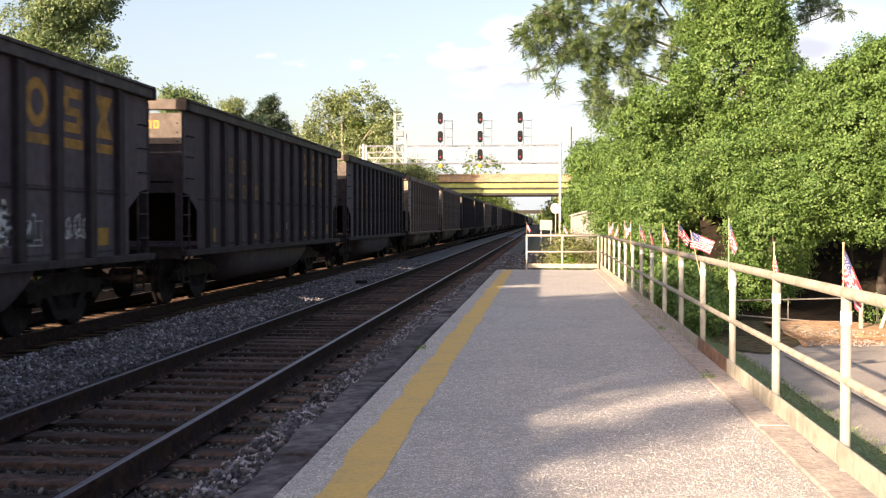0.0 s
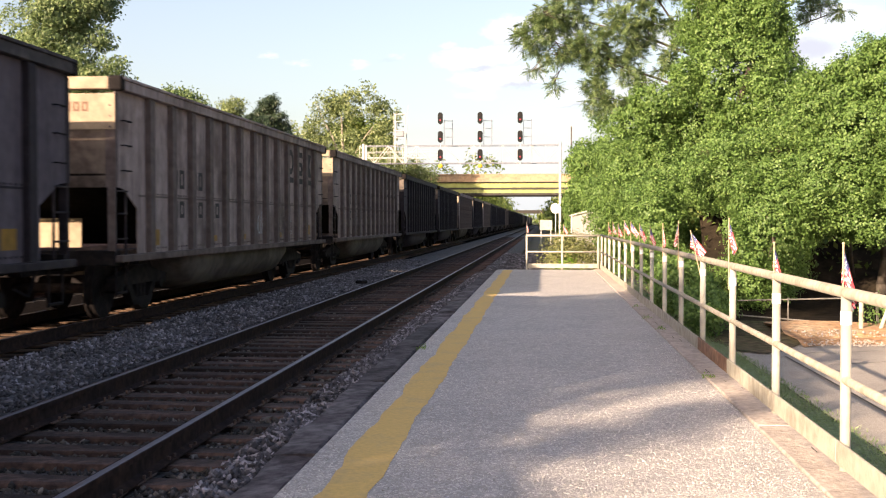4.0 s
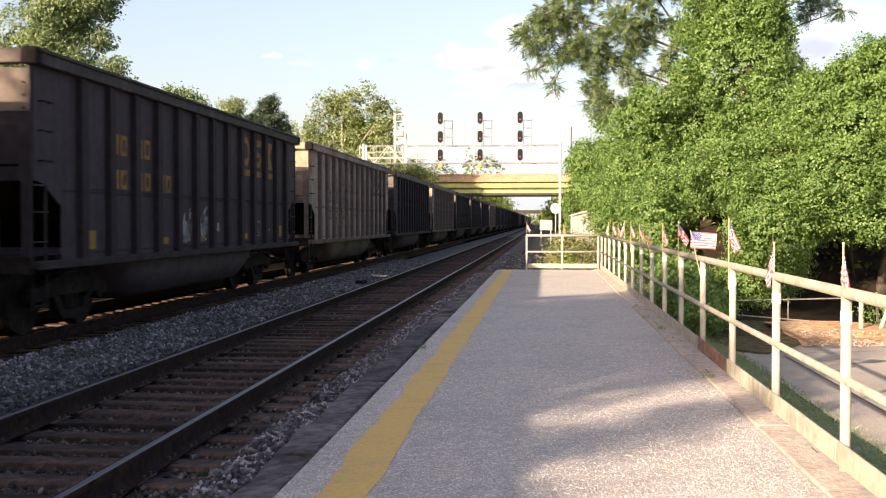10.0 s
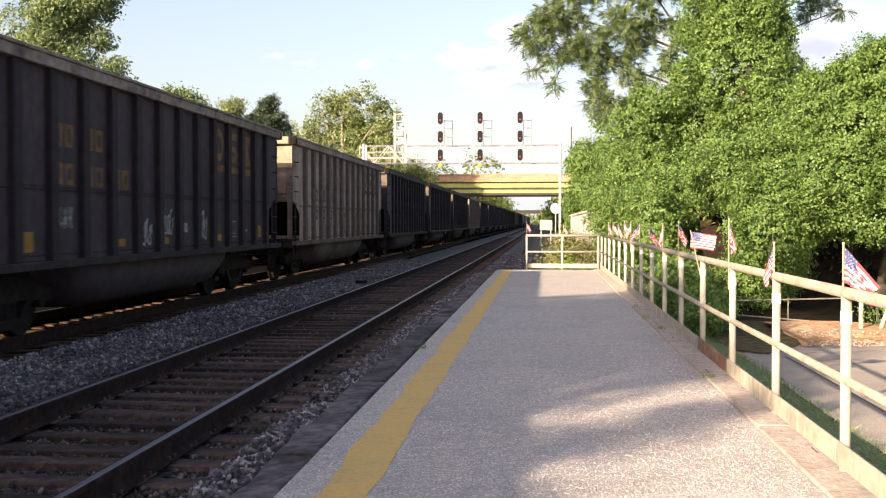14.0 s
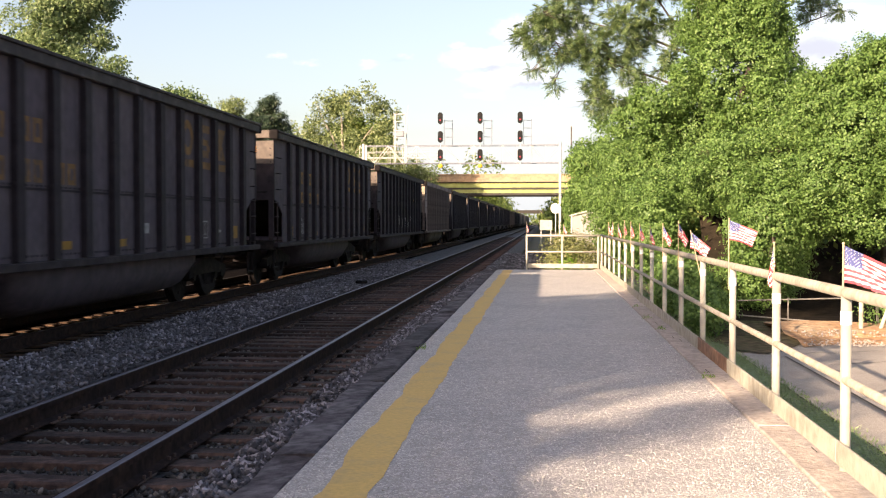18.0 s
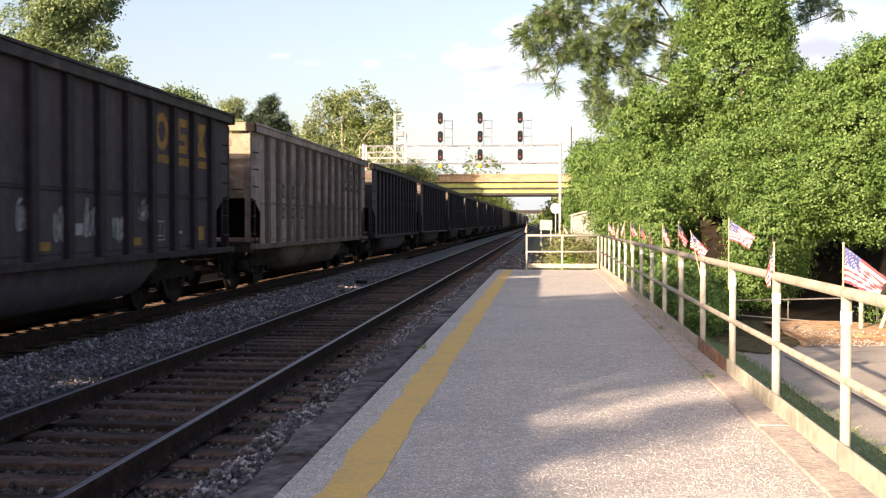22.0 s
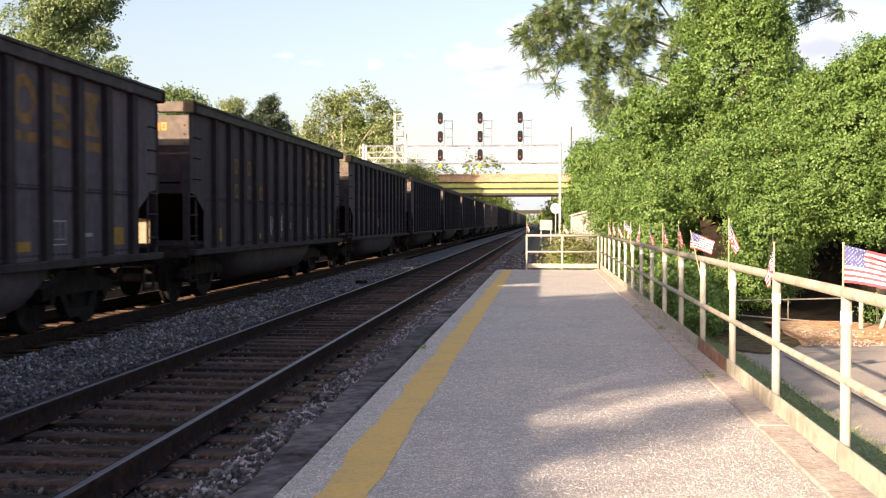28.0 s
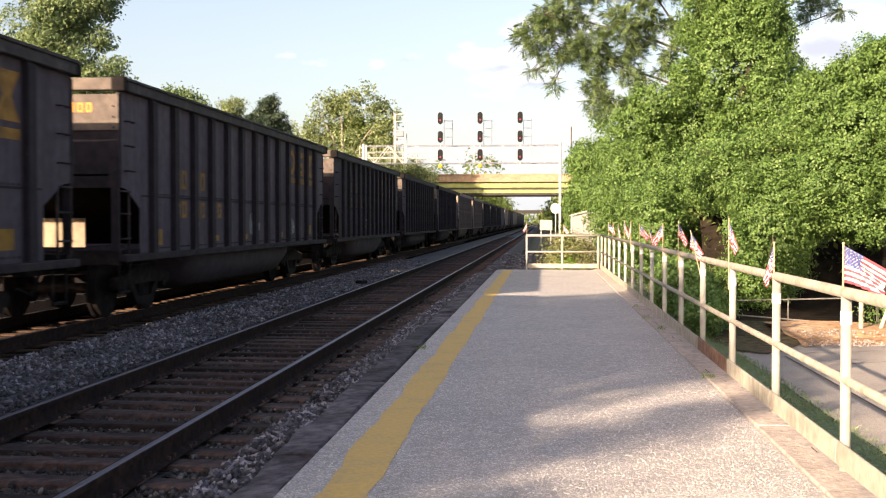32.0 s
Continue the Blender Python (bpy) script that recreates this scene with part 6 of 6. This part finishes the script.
def clipped(poly, ax, az):
    """The part of a polygon (x, z) on the side of the line through the corner where ax * x + az * z >= 0."""
    out = []
    for (x0, z0), (x1, z1) in zip(poly, poly[1:] + poly[:1]):
        d0, d1 = ax * x0 + az * z0, ax * x1 + az * z1
        if d0 >= 0:
            out.append((x0, z0))
        if d0 * d1 < 0:
            k = d0 / (d0 - d1)
            out.append((x0 + (x1 - x0) * k, z0 + (z1 - z0) * k))
    return out


def flag_gores(hoist, fly):
    """The cloth in narrow gores that meet at its upper corner on the stick, so that it can fold like a fan:
    thirteen stripes, and a blue field with white stars."""
    made = []
    field = fly * 0.42
    for j in range(GORES):
        a0, a1 = radians(90 * j / GORES), radians(90 * (j + 1) / GORES)     # from straight down towards level
        keep = ((math.cos(a0), math.sin(a0)), (-math.cos(a1), -math.sin(a1)))
        bm = bmesh.new()
        for i in range(13):
            z1, z0 = -hoist * i / 13, -hoist * (i + 1) / 13
            spans = ((0, field, 2), (field, fly, i % 2)) if i < 7 else ((0, fly, i % 2),)
            for x0, x1, mat in spans:
                poly = [(x0, z0), (x1, z0), (x1, z1), (x0, z1)]
                for ax, az in keep:
                    poly = clipped(poly, ax, az) if len(poly) > 2 else []
                if len(poly) > 2:
                    bm.faces.new([bm.verts.new((x, 0, z)) for x, z in poly]).material_index = mat
        s = hoist * 0.0135
        for r in range(9):
            for c in range(6 if r % 2 == 0 else 5):
                x, z = field * (c + 0.5 + 0.5 * (r % 2)) / 6, -hoist * 7 / 13 * (r + 0.6) / 9.2
                if a0 <= math.atan2(x, -z) < a1:
                    for side in (-0.0008, 0.0008):
                        bm.faces.new([bm.verts.new((x + s * p, side, z + s * q)) for p, q in ((-1, -0.6), (0, -1), (1, -0.6), (0.8, 0.9), (0, 1.2), (-0.8, 0.9))]).material_index = 1
        made.append(data_of("cloth_gore", bm, M_FRED, M_FWHITE, M_FBLUE))
    return made


FLAG_BIG, FLAG_SMALL = flag_gores(0.225, 0.34), flag_gores(0.19, 0.29)
FLAGS = []


def flag(x, y, z_top, z_low, lean=(0, 0), big=False, label="small striped flag with starred blue field, tied to the railing"):
    cloth = FLAG_BIG if big else FLAG_SMALL
    ob = thing("small_flag", label, "flag", pose(x, y, z_low), "flags on the platform railing")
    top = Vector((lean[0], lean[1], z_top - z_low))
    part("stick", rod(bmesh.new(), (0, 0, 0), top, 0.006, 8), M_STICK, ob)
    bm = bmesh.new()
    bmesh.ops.create_uvsphere(bm, u_segments=8, v_segments=6, radius=0.009, matrix=Matrix.Translation(top))
    part("finial", bm, M_STICK, ob)
    if x > 1:
        part("tape", rod(bmesh.new(), (RX - x, 0, 0.03), (RX - x, 0, 0.11), 0.0345, 12), M_TAPE, ob, "white tape round the post")
    pieces = [part("cloth_gore", me, None, ob) for me in cloth]
    FLAGS.append((ob, pieces, top * 0.985))
    return ob


flag(1.77, 6.72, 1.372, 0.86, big=True, label="striped flag with a starred blue field, largest on the railing")
flag(1.77, POST_Y[2], 1.34, 0.84)
flag(1.75, POST_Y[3], 1.53, 0.86)
flag(1.77, POST_Y[4], 1.40, 0.86, lean=(-0.12, 0.0), label="small striped flag on a leaning wooden stick, tied to the railing")
flag(1.75, POST_Y[5], 1.51, 0.88)
flag(1.76, POST_Y[6], 1.47, 0.88)
flag(1.76, POST_Y[7], 1.42, 0.88)
flag(1.76, POST_Y[8], 1.46, 0.88)
flag(1.75, POST_Y[9], 1.50, 0.88)
flag(1.76, POST_Y[10], 1.53, 0.88)
flag(1.76, POST_Y[11], 1.45, 0.88)
flag(1.76, POST_Y[12], 1.50, 0.88)
flag(1.76, POST_Y[13], 1.48, 0.88)
flag(-0.53, P_END + 0.05, 1.50, 0.9)
flag(0.62, P_END + 0.05, 1.42, 0.9)

GONE = [(0.0, 0.0), (4.0, 34.5), (8.0, 68.82), (12.0, 103.02), (16.0, 137.16), (20.0, 171.36), (24.0, 205.79), (28.0, 240.63), (32.0, 276.11)]   # seconds, metres rolled


# droop (0 flies level, 90 hangs) and heading (0 away from the track, 180 towards it), second by second
BLOWN = {
    0: [(0, 66, 0), (3, 64, 0), (5, 76, 8), (8, 80, 5), (10, 78, 10), (12, 84, 20), (13, 82, 30), (14, 52, 0), (16, 16, 0), (17, 14, 5), (19, 34, 0), (20, 42, 5), (22, 34, 0), (23, 20, -5), (25, 36, 10), (27, 16, 0), (28, 10, 0), (30, 42, 0), (32, 34, 0)],
    1: [(0, 86, 20), (6, 84, 10), (10, 82, 160), (13, 80, 165), (17, 86, 150), (20, 80, 170), (25, 82, 165), (32, 80, 165)],
    2: [(0, 68, 0), (2, 60, 0), (3, 80, 0), (6, 66, 0), (10, 70, 10), (12, 52, 0), (14, 74, 10), (16, 20, 0), (17, 16, 0), (19, 22, 0), (20, 70, 165), (22, 36, 0), (23, 22, 0), (25, 42, 5), (28, 72, 0), (32, 70, 0)],
    3: [(0, 22, 5), (1, 12, 0), (2, 35, 0), (3, 55, 0), (6, 58, 0), (8, 48, 0), (10, 8, 0), (12, 50, 165), (13, 30, 175), (14, 6, 5), (17, 34, 0), (20, 58, 0), (22, 52, 0), (25, 60, 0), (28, 26, 0), (30, 52, 0), (32, 56, 0)],
}


def between(rows, t):
    for (a, p, q), (b, u, v) in zip(rows, rows[1:]):
        if a <= t <= b:
            k = (t - a) / (b - a)
            k = k * k * (3 - 2 * k)
            return p + (u - p) * k, q + (v - q) * k
    return rows[-1][1:]


def motions():
    walk(CLOUDS, [(0.0, pose(0, 2800, 0)), (32.0, pose(52, 2800, 0))])
    for k, ob in CARS:
        walk(ob, [(t, pose(MID, front_of(k) - d, 0)) for t, d in GONE])
    for i, (ob, pieces, top) in enumerate(FLAGS):
        r = random.Random(i)
        rows = BLOWN.get(i) or [(t, r.uniform(52, 82), r.choice((0, 0, 10, 160))) for t in (0, 3, 6, 9, 12, 14, 17, 20, 23, 26, 29, 32)]
        step = 0.5 if i < 5 else 1.0
        poses = [[] for _ in pieces]
        for n in range(int(32 / step) + 1):
            t = n * step
            droop, head = between(rows, t)
            shut = min(0.88, droop / 86)
            sway = 0.05 * math.sin(2.1 * t + i)
            for j in range(GORES):
                mid = radians(90 * (j + 0.5) / GORES)
                drop = mid * shut + sway * mid
                flutter = (0.10 + 0.16 * j / GORES) * math.sin(0.9 * j - 3.1 * t + i)
                pleat = shut * 0.9 * (1 if j % 2 else -1)
                way = Vector((math.sin(mid), 0, -math.cos(mid)))
                turn = Matrix.Rotation(radians(head) + flutter, 4, "Z") @ Matrix.Rotation(drop, 4, "Y") @ Matrix.Rotation(pleat, 4, way)
                poses[j].append((t, Matrix.Translation(top + Vector((0, 0.0012 * j, 0))) @ turn))
        for ob_strip, rows_strip in zip(pieces, poses):
            walk(ob_strip, rows_strip)
    # the wheelsets roll as far as the train goes; all front axles share one set of keys, and all rear ones another
    first = {}
    rolled = []
    for n in range(481):
        t = 32.0 * n / 480
        for (a, p), (b, q) in zip(GONE, GONE[1:]):
            if a <= t <= b:
                rolled.append((t, (p + (q - p) * (t - a) / (b - a)) / 0.457))
                break
    for w, i in WHEELS:
        if i not in first:
            walk(w, [(t, Matrix.Translation((0, (-0.89, 0.89)[i], 0.457)) @ Matrix.Rotation(a, 4, "X")) for t, a in rolled])
            first[i] = w
        else:
            w.rotation_mode = "QUATERNION"
            w.animation_data_create()
            w.animation_data.action = first[i].animation_data.action
            w.animation_data.action_slot = first[i].animation_data.action_slot


motions()
